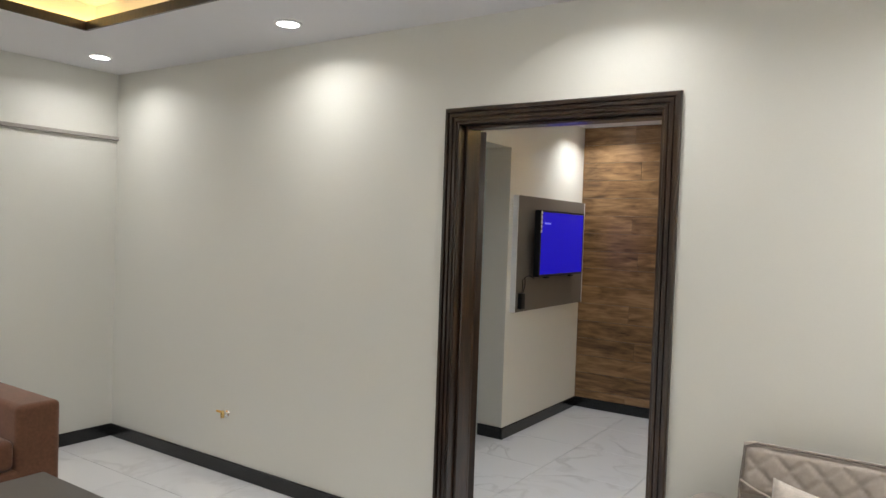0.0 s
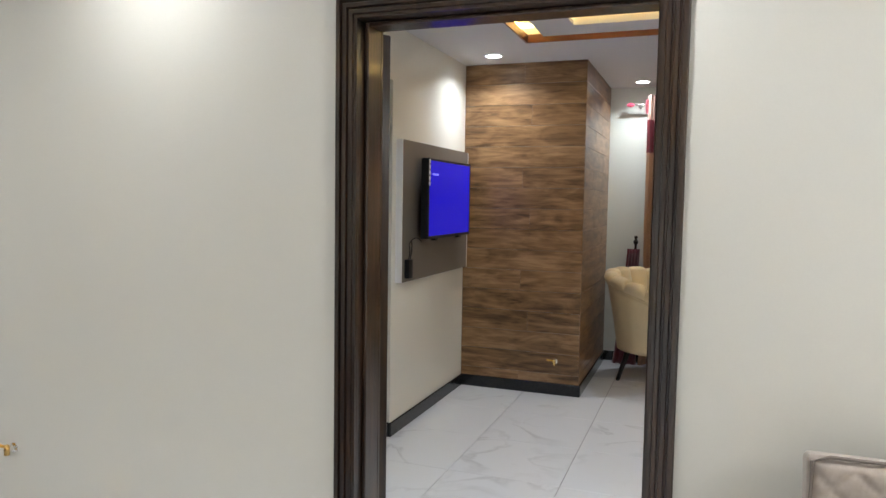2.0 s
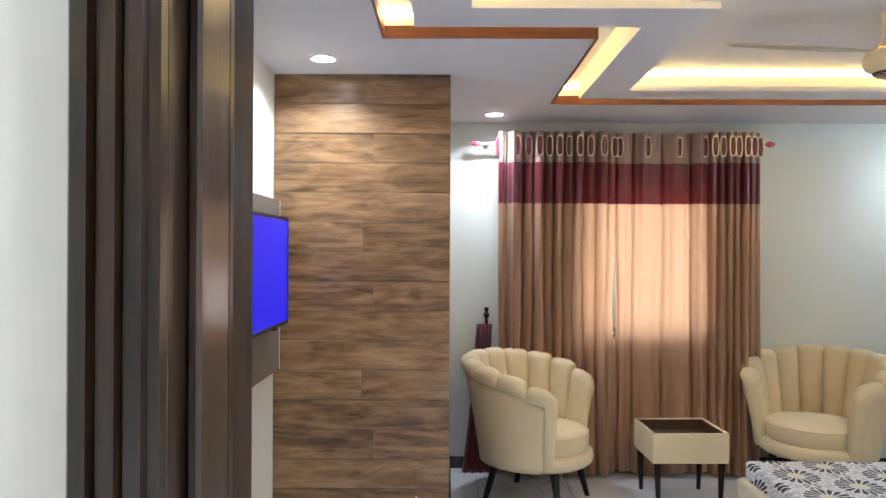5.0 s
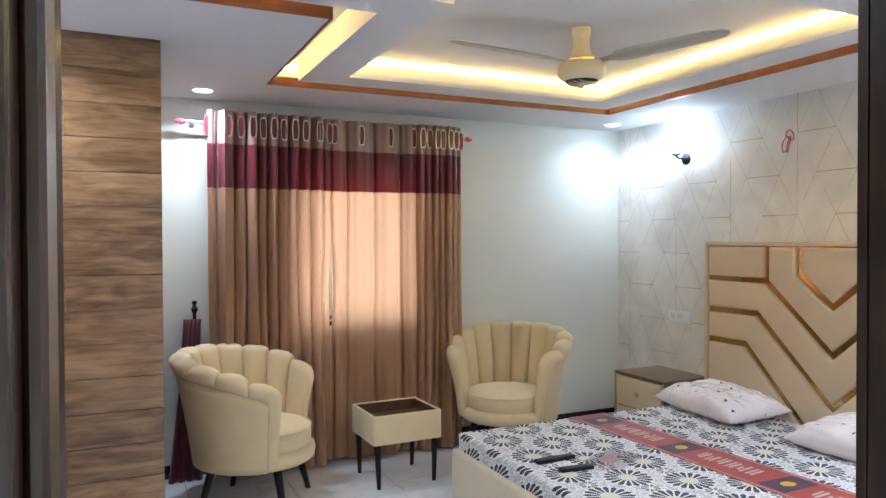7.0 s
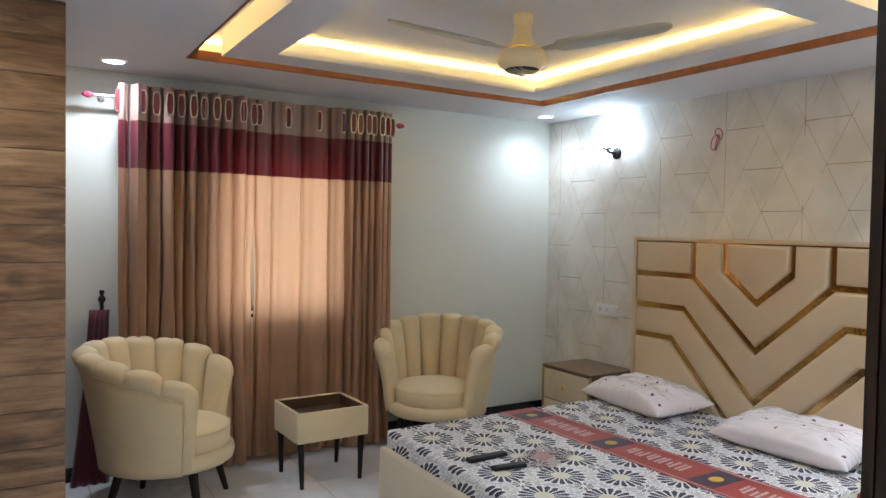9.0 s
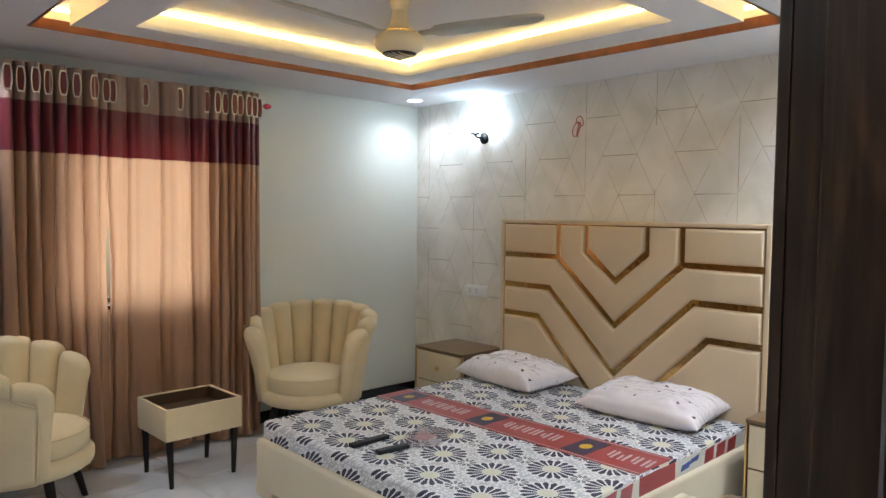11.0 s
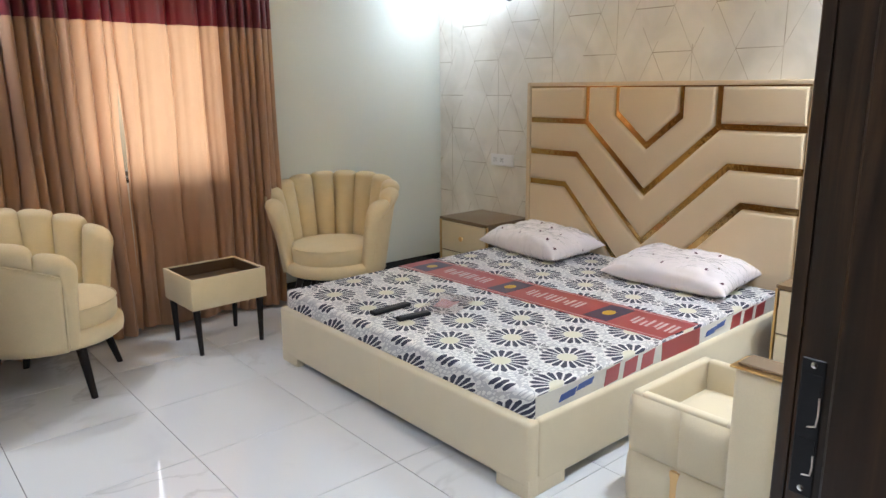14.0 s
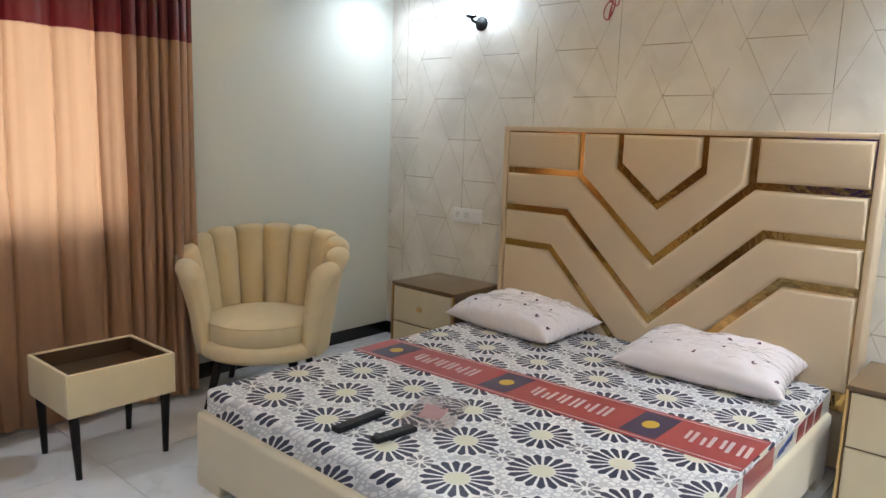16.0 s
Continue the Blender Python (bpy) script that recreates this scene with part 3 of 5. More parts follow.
sill = part("window_sill", box(WX0 - 0.03, WX1 + 0.03, Y1 - 0.03, Y1 + 0.1, WZ0 - 0.025, WZ0, 0.004, 1), SKIRT, win)

# ---- curtains ----


def cloth(name, base, through_col, rough, amount, sheen=0.2):
    m = mat(name, base, rough, vary=0.06, scale=10, fine=420, bump=0.12, sheen=sheen, spec=0.5)
    nt = m.node_tree
    b = nt.nodes["Principled BSDF"]
    tr = nt.nodes.new("ShaderNodeBsdfTranslucent")
    tr.inputs["Color"].default_value = (*through_col, 1)
    mx = nt.nodes.new("ShaderNodeMixShader")
    mx.inputs["Fac"].default_value = amount
    nt.links.new(b.outputs[0], mx.inputs[1])
    nt.links.new(tr.outputs[0], mx.inputs[2])
    nt.links.new(mx.outputs[0], nt.nodes["Material Output"].inputs["Surface"])
    return m


DRAPE = cloth("brown_beige_satin", (0.41, 0.245, 0.15), (0.84, 0.54, 0.33), 0.36, 0.19)
HEADER = cloth("taupe_satin", (0.29, 0.195, 0.16), (0.6, 0.35, 0.25), 0.38, 0.1)
BANDM = cloth("maroon_satin_band", (0.115, 0.014, 0.022), (0.4, 0.02, 0.03), 0.36, 0.06)


def fold_line(knots, steps=14):
    """x, y along the curtain; knots give (x, depth, width) of each fold crest."""
    out = []
    for (xa, da, sa), (xb, db, sb) in zip(knots, knots[1:]):
        for k in range(steps):
            u = k / steps
            d = da + (db - da) * u
            c = 0.5 + 0.5 * math.cos(2 * math.pi * u)
            c = c ** 0.55 + 0.06 * math.cos(4 * math.pi * u + 3.0 * xa)
            if xb - xa > 0.105:
                c += 0.30 * math.sin(4 * math.pi * u) ** 2 - 0.12 * math.sin(2 * math.pi * u)
            swell = 0.185 * (xb - xa) if xb - xa < 0.105 else 0.012
            out.append((xa + (xb - xa) * u + swell * math.sin(2 * math.pi * u), -d * c))
    out.append((knots[-1][0], -knots[-1][1]))
    return out


def curtain(x_crests, depths, seed):
    rng = random.Random(seed)
    ob = thing("curtain", "closed brown-beige satin curtain with maroon band and ringed header", "curtain", (0, 6.955, 0), 0, "window curtains")
    knots = [(x, d, 0) for x, d in zip(x_crests, depths)]
    top = fold_line(knots)
    phase = [rng.uniform(-1, 1) for _ in range(40)]

    def slit(x, z):
        """The two curtains part a little at eye height."""
        return math.copysign(0.020, 1 if seed == 8 else -1) * math.exp(-((z - 1.22) / 0.27) ** 2) * math.exp(-((x + 0.012) / 0.05) ** 2)

    def surface(z0, z1, rows, flare):
        bm = bmesh.new()
        grid = []
        for j in range(rows + 1):
            z = z0 + (z1 - z0) * j / rows
            fall = (2.39 - z) / 2.39
            line = []
            for i, (x, y) in enumerate(top):
                k = i / 14
                sway = slit(x, z) + 0.011 * fall * math.sin(1.7 * k + 2.2 * z + phase[int(k) % 40]) + 0.006 * fall * math.sin(5.1 * z + 3 * phase[int(k) % 40] + k)
                deep = y * (1 + 0.35 * fall * math.sin(2.3 * k + phase[3]))
                line.append(bm.verts.new((x + sway, deep + 0.6 * sway, z + (0.012 * math.sin(k * 2.1) if j == 0 and flare else 0))))
            grid.append(line)
        for a, b in zip(grid, grid[1:]):
            for i in range(len(a) - 1):
                bm.faces.new((a[i], a[i + 1], b[i + 1], b[i]))
        return bm

    smooth(part("header", surface(2.152, 2.365, 3, False), HEADER, ob, "taupe satin header"), 80)
    smooth(part("band", surface(1.872, 2.154, 4, False), BANDM, ob, "maroon satin band"), 80)
    smooth(part("drape", surface(0.022, 1.875, 34, True), DRAPE, ob), 80)
    for x, d, _ in knots:
        bm = bmesh.new()
        n = 20
        ring = []
        for k in range(n):
            a = 2 * math.pi * k / n
            cx, cz = 0.0215 * math.cos(a), 0.066 * math.sin(a)
            cz = math.copysign(min(abs(cz) * 1.25, 0.066), cz)
            row = []
            for q in range(6):
                t = 2 * math.pi * q / 6
                f = 1 + 0.20 * math.cos(t)
                row.append(bm.verts.new((cx * f, -d - 0.006 - 0.004 * math.sin(t), 2.265 + cz * (1 + 0.07 * math.cos(t)))))
            ring.append(row)
        for a, b in zip(ring, ring[1:] + ring[:1]):
            for q in range(6):
                bm.faces.new((a[q], a[(q + 1) % 6], b[(q + 1) % 6], b[q]))
        bmesh.ops.recalc_face_normals(bm, faces=bm.faces[:])
        e = smooth(part("eyelet", bm, EYELET, ob, "tall oval chrome eyelet"))
        e.location.x = x
        bm = bmesh.new()
        bm.faces.new([bm.verts.new((0.0195 * math.cos(2 * math.pi * k / 20), -d - 0.005, 2.265 + math.copysign(min(abs(0.064 * math.sin(2 * math.pi * k / 20)) * 1.25, 0.064), math.sin(2 * math.pi * k / 20)))) for k in range(20)])
        part("inset", bm, BANDM, e, "maroon cloth inside the eyelet")
    return ob


curtain([-0.811, -0.684, -0.604, -0.533, -0.464, -0.398, -0.328, -0.261, -0.185, -0.093, -0.008], [0.075, 0.11, 0.085, 0.12, 0.09, 0.12, 0.085, 0.125, 0.10, 0.11, 0.045], 3)
curtain([-0.012, 0.029, 0.219, 0.436, 0.605, 0.662, 0.724, 0.778, 0.828, 0.882, 0.934, 0.985], [0.035, 0.040, 0.045, 0.045, 0.065, 0.105, 0.085, 0.11, 0.09, 0.11, 0.09, 0.06], 8)

rod = thing("curtain_rod", "polished steel curtain rod with pink glass finials", "curtain rod", (0, 6.962, 2.295))
smooth(part("pole", tube([(-0.93, 0, 0), (1.05, 0, 0)], 0.0105, 14), CHROME, rod))
for s, x in ((-1, -0.93), (1, 1.05)):
    bm = bmesh.new()
    for k, (dx, r) in enumerate(((0.012, 0.013), (0.03, 0.021), (0.047, 0.017), (0.06, 0.009))):
        bmesh.ops.create_uvsphere(bm, u_segments=12, v_segments=8, radius=r, matrix=Matrix.Translation((x + s * dx, 0, 0)))
    smooth(part("finial", bm, BEADS, rod, "pink faceted glass finial"))
for x in (-0.885, 1.035):
    bm = tube([(x, 0.0, 0.0), (x, 0.04, -0.004), (x, 0.102, -0.004)], 0.007, 10)
    lathe([(0.022, 0), (0.022, 0.006)], 18, bm=bm, at=(x, 0.100, -0.004), axis=Matrix.Rotation(radians(-90), 4, "X"))
    smooth(part("bracket", bm, CHROME, rod))

tie = thing("curtain_tieback", "spare maroon satin cloth hanging from a knobbed wall hook", "tieback", (-0.893, 7.0, 0))
bm = bmesh.new()
rows = []
for j in range(25):
    z = 1.03 * j / 24 + 0.004
    f = 1 - j / 24
    w = 0.050 + 0.055 * f ** 1.5
    cx = -0.055 * f
    rows.append([bm.verts.new((cx + w * (2 * i / 16 - 1), -0.02 - 0.03 * f + 0.014 * math.sin(i * 1.55 + 2 * f), z)) for i in range(17)])
for a, b in zip(rows, rows[1:]):
    for i in range(16):
        bm.faces.new((a[i], a[i + 1], b[i + 1], b[i]))
c = smooth(part("cloth", bm, MAROON, tie), 80)
c.modifiers.new("thickness", "SOLIDIFY").thickness = 0.01
smooth(part("knob", lathe([(0.012, 1.03), (0.010, 1.07), (0.019, 1.085), (0.022, 1.10), (0.012, 1.115), (0.009, 1.12), (0.016, 1.135), (0.012, 1.15)], 16, at=(0.01, 0, 0)), BLACKWOOD, tie, "dark turned knob"))
part("hook", tube([(0.01, 0, 1.06), (0.01, 0.04, 1.06), (0.01, 0.068, 1.06)], 0.008), BLACKWOOD, tie)


# ---- shell-back armchairs ----
def shell_chair(x, y, facing):
    """Scalloped tub chair; its open front looks along the facing angle."""
    ob = thing("armchair", "cream velvet shell-back tub chair on black splayed legs", "armchair", (x, y, 0), facing, "armchairs by the window")
    # seat drum and cushion
    bm = lathe([(0.29, 0.258), (0.325, 0.262), (0.340, 0.274), (0.345, 0.295), (0.343, 0.325), (0.327, 0.345), (0.29, 0.352)], 48)
    smooth(part("seat_base", bm, VELVET, ob), 60)
    bm = lathe([(0.24, 0.335), (0.275, 0.34), (0.288, 0.355), (0.292, 0.42), (0.286, 0.446), (0.262, 0.462), (0.18, 0.475), (0.05, 0.481), (0.0005, 0.481)], 48, at=(0.03, 0, 0))
    smooth(part("seat_cushion", bm, VELVET, ob, "round cream velvet seat cushion"), 60)
    bm = bmesh.new()
    n = 60
    pts = [(0.03 + 0.2895 * math.cos(2 * math.pi * k / n), 0.2895 * math.sin(2 * math.pi * k / n), 0.448) for k in range(n + 1)]
    part("piping", tube(pts, 0.004, 6), VELVET, ob)

    span = radians(116)
    count = 11

    def rim(a):
        """Height of the back at an angle from its middle: high behind, lower at the arms."""
        return 0.905 - 0.105 * (abs(a) / span) ** 2.0 - 0.035 * (abs(a) / span) ** 6

    def radius(z):
        return 0.318 + 0.100 * max(0, (z - 0.20) / 0.70) ** 1.25

    def around(a, r, z):
        return (r * math.cos(math.pi + a), r * math.sin(math.pi + a), z)

    half = span / (count - 1)
    reach = span + half * 0.32

    def outer(z):
        return radius(z) + 0.030 + 0.016 * (z - 0.21) / 0.6

    def welt_height(a):
        return rim(a) - 0.105

    # smooth outer shell, ending in a welt below the lobes
    bm = bmesh.new()
    rows = []
    for i in range(65):
        a = -reach + 2 * reach * i / 64
        top = welt_height(a)
        rows.append([bm.verts.new(around(a, outer(z), z)) for z in [0.268 + (top - 0.268) * j / 12 for j in range(13)]])
    for p, q in zip(rows, rows[1:]):
        for j in range(12):
            bm.faces.new((p[j], q[j], q[j + 1], p[j + 1]))
    sh = smooth(part("outer_shell", bm, VELVET, ob), 60)
    sol = sh.modifiers.new("thickness", "SOLIDIFY")
    sol.thickness, sol.offset = 0.018, -1.0
    line = [around(a, outer(welt_height(a)) + 0.001, welt_height(a)) for a in (-reach + 2 * reach * i / 64 for i in range(65))]
    for side in (-1, 1):
        drop = [around(side * reach, outer(z) + 0.001, z) for z in (0.275 + (welt_height(reach) - 0.275) * j / 10 for j in range(11))]
        line = drop + line if side < 0 else line + drop[::-1]
    part("welt", tube(line, 0.0055, 6), VELVET, ob)
    # padded flutes: upright channels, bulging inwards, that roll over the rim as round lobes
    for c in range(count):
        a0 = -span + 2 * span * c / (count - 1)
        bm = bmesh.new()
        cols = []
        for i in range(17):
            u = -1 + 2 * i / 16
            u = math.sin(u * math.pi / 2)
            f = math.sqrt(max(0.0, 1 - (u * 0.985) ** 2))
            side = -1 if c == 0 else 1
            over = (u * side - 0.25) / 0.75 if c in (0, count - 1) else 0.0
            end = over > 0
            thick = max(0.08, math.sqrt(max(0.0, 1 - over * over))) ** 0.8 if end else 1.0
            a = a0 + (u + (0.25 * over * side if end else 0)) * half
            if end:
                f = max(f, 0.75)
            zt = rim(a0 + u * half * 0.5) - 0.034 * (1 - f) ** 1.3 - (0.045 * over ** 2.5 if end else 0.0)
            bottom = 0.284 if end else 0.31

            def section(z):
                lean = 0.024 * max(0.0, (z - (zt - 0.16)) / 0.16) ** 1.5
                ri = radius(z) - 0.010 - 0.054 * f + lean * 0.4
                ro = outer(z) - 0.012 + 0.020 * f + lean
                if end:
                    ro = outer(z) + 0.004 + lean
                m, h = (ri + ro) / 2, (ro - ri) / 2 * thick
                return m, h

            zc = zt - 0.048
            col = []
            for j in range(11):
                z = bottom + (zc - bottom) * j / 10
                m, h = section(z)
                col.append((m - h, z))
            m, h = section(zc)
            for j in range(1, 10):
                w = math.pi * j / 10
                col.append((m - h * math.cos(w), zc + 0.048 * math.sin(w)))
            low = 0.288 if end else welt_height(a) - 0.012
            for j in range(5):
                z = zc + (low - zc) * j / 4
                m, h = section(z)
                r = m + h
                if j >= 3 and not end:
                    r = min(r, outer(z) - 0.004)
                col.append((r, z))
            col.append((radius(low) + (0.01 if not end else 0.02), low - (0.02 if not end else 0.002)))
            col.append((radius(bottom), bottom))
            cols.append([bm.verts.new(around(a, r, z)) for r, z in col])
        n = len(cols[0])
        for p, q in zip(cols, cols[1:]):
            for j in range(n):
                bm.faces.new((p[j], q[j], q[(j + 1) % n], p[(j + 1) % n]))
        bm.faces.new(cols[0])
        bm.faces.new(cols[-1][::-1])
        bmesh.ops.recalc_face_normals(bm, faces=bm.faces[:])
        smooth(part("flute", bm, VELVET, ob), 75)
    for k in range(4):
        a = radians(45 + 90 * k)
        bm = bmesh.new()
        rings = []
        for z, r0, rr in ((0.0, 0.345, 0.016), (0.268, 0.262, 0.026)):
            rings.append([bm.verts.new((r0 * math.cos(a) + rr * math.cos(t), r0 * math.sin(a) + rr * math.sin(t), z)) for t in (2 * math.pi * q / 14 for q in range(14))])
        for q in range(14):
            bm.faces.new((rings[0][q], rings[0][(q + 1) % 14], rings[1][(q + 1) % 14], rings[1][q]))
        bm.faces.new(rings[0][::-1])
        bm.faces.new(rings[1])
        smooth(part("leg", bm, BLACKWOOD, ob, "tapered black leg"))
    return ob


armchair = shell_chair(-0.60, 6.435, -30)
copy_thing(armchair, pose(1.225, 6.62, 0, 0, 0, -136))

# ---- side table ----
st = thing("side_table", "square cream velvet side table with recessed brown top, black legs", "side table", (0.300, 6.477, 0), 1.5)
a, b, h0, h1, t = 0.230, 0.201, 0.275, 0.457, 0.017
part("underside", box(-a + 0.004, a - 0.004, -b + 0.004, b - 0.004, h0 + 0.002, h0 + 0.012), VELVET, st)
for r in ((-a, a, -b, -b + t), (-a, a, b - t, b), (-a, -a + t, -b + t, b - t), (a - t, a, -b + t, b - t)):
    smooth(part("apron", box(*r, h0, h1, 0.006, 2), VELVET, st))
part("tabletop", box(-a + t, a - t, -b + t, b - t, 0.372, 0.385), BROWNTOP, st, "recessed brown glossy top")
for r in ((-a + t, a - t, -b + t, -b + t + 0.003), (-a + t, a - t, b - t - 0.003, b - t), (-a + t, -a + t + 0.003, -b + t + 0.003, b - t - 0.003), (a - t - 0.003, a - t, -b + t + 0.003, b - t - 0.003)):
    part("lining", box(*r, 0.385, h1 - 0.007), BROWNTOP, st, "dark brown glossy inner lining")
for sx in (-1, 1):
    for sy in (-1, 1):
        bm = bmesh.new()
        rings = [[bm.verts.new((sx * x + rr * math.cos(q * math.pi / 7), sy * y + rr * math.sin(q * math.pi / 7), z)) for q in range(14)] for x, y, z, rr in ((0.188, 0.174, 0, 0.0125), (0.196, 0.168, 0.278, 0.021))]
        for q in range(14):
            bm.faces.new((rings[0][q], rings[0][(q + 1) % 14], rings[1][(q + 1) % 14], rings[1][q]))
        bm.faces.new(rings[0][::-1])
        bm.faces.new(rings[1])
        smooth(part("leg", bm, BLACKWOOD, st, "tapered black leg"))


# ---- bed ----
def mattress_mat():
    """Printed cotton under clear film: navy petal medallions with cream hearts on a pale lattice."""
    m = bpy.data.materials.new("printed_mattress_cloth")
    m.use_nodes = True
    nt = m.node_tree
    b = nt.nodes["Principled BSDF"]
    tc = nt.nodes.new("ShaderNodeTexCoord")
    sep = nt.nodes.new("ShaderNodeSeparateXYZ")
    nt.links.new(tc.outputs["Object"], sep.inputs[0])

    def calc(op, a, c=None, d=None):
        n = nt.nodes.new("ShaderNodeMath")
        n.operation = op
        for i, v in enumerate((a, c, d)):
            if v is None:
                continue
            if isinstance(v, (int, float)):
                n.inputs[i].default_value = v
            else:
                nt.links.new(v, n.inputs[i])
        return n.outputs[0]

    # cloth wraps over the edges: depth below the top adds to both plan directions
    x, y = calc("SUBTRACT", sep.outputs["X"], sep.outputs["Z"]), calc("ADD", sep.outputs["Y"], sep.outputs["Z"])

    def medallion(px, py, ox, oy, petals, r0, r1, heart):
        u = calc("SUBTRACT", calc("FRACT", calc("DIVIDE", calc("ADD", x, ox), px)), 0.5)
        v = calc("SUBTRACT", calc("FRACT", calc("DIVIDE", calc("ADD", y, oy), py)), 0.5)
        u, v = calc("MULTIPLY", u, px), calc("MULTIPLY", v, py)
        r = calc("SQRT", calc("ADD", calc("MULTIPLY", u, u), calc("MULTIPLY", v, v)))
        a = calc("ARCTAN2", v, u)
        wave = calc("COSINE", calc("MULTIPLY", a, petals))
        grow = calc("DIVIDE", calc("SUBTRACT", r, r0), r1 - r0)
        inside = calc("MULTIPLY", calc("GREATER_THAN", grow, 0.0), calc("LESS_THAN", grow, calc("ADD", calc("MULTIPLY", wave, 0.12), 0.9)))
        petal = calc("MULTIPLY", inside, calc("GREATER_THAN", wave, calc("SUBTRACT", -0.30, calc("MULTIPLY", grow, 0.50))))
        hrt = calc("LESS_THAN", r, calc("ADD", calc("MULTIPLY", wave, 0.006), heart))
        halo = calc("LESS_THAN", r, r1 * 1.04)
        return petal, hrt, halo

    P, Q = 0.460, 0.315
    big1, heart1, halo1 = medallion(P, Q, P / 2 - 0.852, Q / 2 - 4.550, 17, 0.044, 0.116, 0.044)
    big2, heart2, halo2 = medallion(P, Q, -0.852, -4.550, 17, 0.044, 0.116, 0.044)
    sm1, hs1, ha1 = medallion(P, Q, P / 2 - 0.852, -4.550, 9, 0.014, 0.046, 0.012)
    sm2, hs2, ha2 = medallion(P, Q, -0.852, Q / 2 - 4.550, 9, 0.014, 0.046, 0.012)
    dark = calc("MAXIMUM", calc("MAXIMUM", big1, big2), calc("MULTIPLY", calc("MAXIMUM", sm1, sm2), 0.8))
    heart = calc("MAXIMUM", heart1, heart2)
    halo = calc("MAXIMUM", calc("MAXIMUM", halo1, halo2), calc("MAXIMUM", ha1, ha2))
    comb = nt.nodes.new("ShaderNodeCombineXYZ")
    nt.links.new(x, comb.inputs[0])
    nt.links.new(y, comb.inputs[1])
    vor = nt.nodes.new("ShaderNodeTexVoronoi")
    vor.feature = "DISTANCE_TO_EDGE"
    vor.inputs["Scale"].default_value, vor.inputs["Randomness"].default_value = 44.0, 0.6
    nt.links.new(comb.outputs[0], vor.inputs["Vector"])
    lattice = calc("MULTIPLY", calc("LESS_THAN", vor.outputs["Distance"], 0.13), calc("SUBTRACT", 1.0, halo))
    n1 = node(nt, "ShaderNodeTexNoise", Scale=90.0, Detail=3.0)
    nt.links.new(tc.outputs["Object"], n1.inputs["Vector"])

    def over(fac, under, colour):
        mx = nt.nodes.new("ShaderNodeMixRGB")
        nt.links.new(fac, mx.inputs["Fac"])
        if isinstance(under, tuple):
            mx.inputs["Color1"].default_value = (*under, 1)
        else:
            nt.links.new(under, mx.inputs["Color1"])
        mx.inputs["Color2"].default_value = (*colour, 1)
        return mx.outputs["Color"]

    col = over(calc("MULTIPLY", n1.outputs["Fac"], 0.35), (0.80, 0.79, 0.765), (0.60, 0.605, 0.63))
    col = over(calc("MULTIPLY", lattice, 0.48), col, (0.22, 0.23, 0.29))
    col = over(heart, col, (0.66, 0.64, 0.50))
    col = over(dark, col, (0.028, 0.031, 0.062))
    nt.links.new(col, b.inputs["Base Color"])
    b.inputs["Roughness"].default_value = 0.6
    b.inputs["Coat Weight"].default_value = 0.25
    b.inputs["Coat Roughness"].default_value = 0.12
    n2 = node(nt, "ShaderNodeTexNoise", Scale=5.0, Detail=5.0, Distortion=1.5)
    nt.links.new(tc.outputs["Object"], n2.inputs["Vector"])
    bp = node(nt, "ShaderNodeBump", Strength=0.35, Distance=0.012)
    nt.links.new(n2.outputs["Fac"], bp.inputs["Height"])
    nt.links.new(bp.outputs["Normal"], b.inputs["Coat Normal"])
    return m


BX0, BX1, BY0, BY1, MZ = 0.435, 2.45, 4.06, 5.935, 0.406
bed = thing("bed", "low cream upholstered double bed with gold-striped padded headboard", "bed", (0, 0, 0))


def rail(x0, x1, y0, y1, feet, along):
    """A padded rail whose underside is cut up between its two feet."""
    bm = box(x0, x1, y0, y1, 0.042, 0.31, 0.022, 4)
    for k in (0, 1):
        if along == "y":
            a, b = (y0, y0 + feet) if k == 0 else (y1 - feet, y1)
            box(x0 + 0.001, x1 - 0.001, a + 0.001, b - 0.001, 0, 0.08, 0.006, 2, bm=bm)
        else:
            a, b = (x0, x0 + feet) if k == 0 else (x1 - feet, x1)
            box(a + 0.001, b - 0.001, y0 + 0.001, y1 - 0.001, 0, 0.08, 0.006, 2, bm=bm)
    return bm


smooth(part("foot_rail", rail(BX0, BX0 + 0.06, BY0, BY1, 0.17, "y"), BEDFAB, bed))
smooth(part("side_rail", rail(BX0 + 0.055, BX1 - 0.05, BY0 + 0.002, BY0 + 0.06, 0.16, "x"), BEDFAB, bed))
smooth(part("side_rail", rail(BX0 + 0.055, BX1 - 0.05, BY1 - 0.06, BY1 - 0.002, 0.16, "x"), BEDFAB, bed))
part("seam", box(BX0 - 0.0012, BX0 + 0.001, 4.985, 4.988, 0.058, 0.30), VELVET, bed)
part("slat_base", box(BX0 + 0.06, BX1 - 0.05, BY0 + 0.06, BY1 - 0.06, 0.17, 0.20), BLACKWOOD, bed)

# padded headboard: pieces in (s, z), s running from the window side
HX = 2.455
HS0 = 5.952
HT = -0.016      # padded pieces sit this much lower in the frame
part("headboard_back", box(HX + 0.045, X1 - 0.004, HS0 - 1.955, HS0, 0.02, 1.515, 0.004, 1), LEATHER, bed)
part("gold_backing", box(HX + 0.008, HX + 0.045, HS0 - 1.93, HS0 - 0.03, 0.30, 1.495), GOLD, bed, "mirror-finish gold backing strips")
for r in ((HS0 - 0.032, HS0, 0.02, 1.518), (HS0 - 1.955, HS0 - 1.923, 0.02, 1.518)):
    smooth(part("headboard_frame", box(HX - 0.012, HX + 0.044, r[0], r[1], r[2], r[3], 0.008, 3), LEATHER, bed))
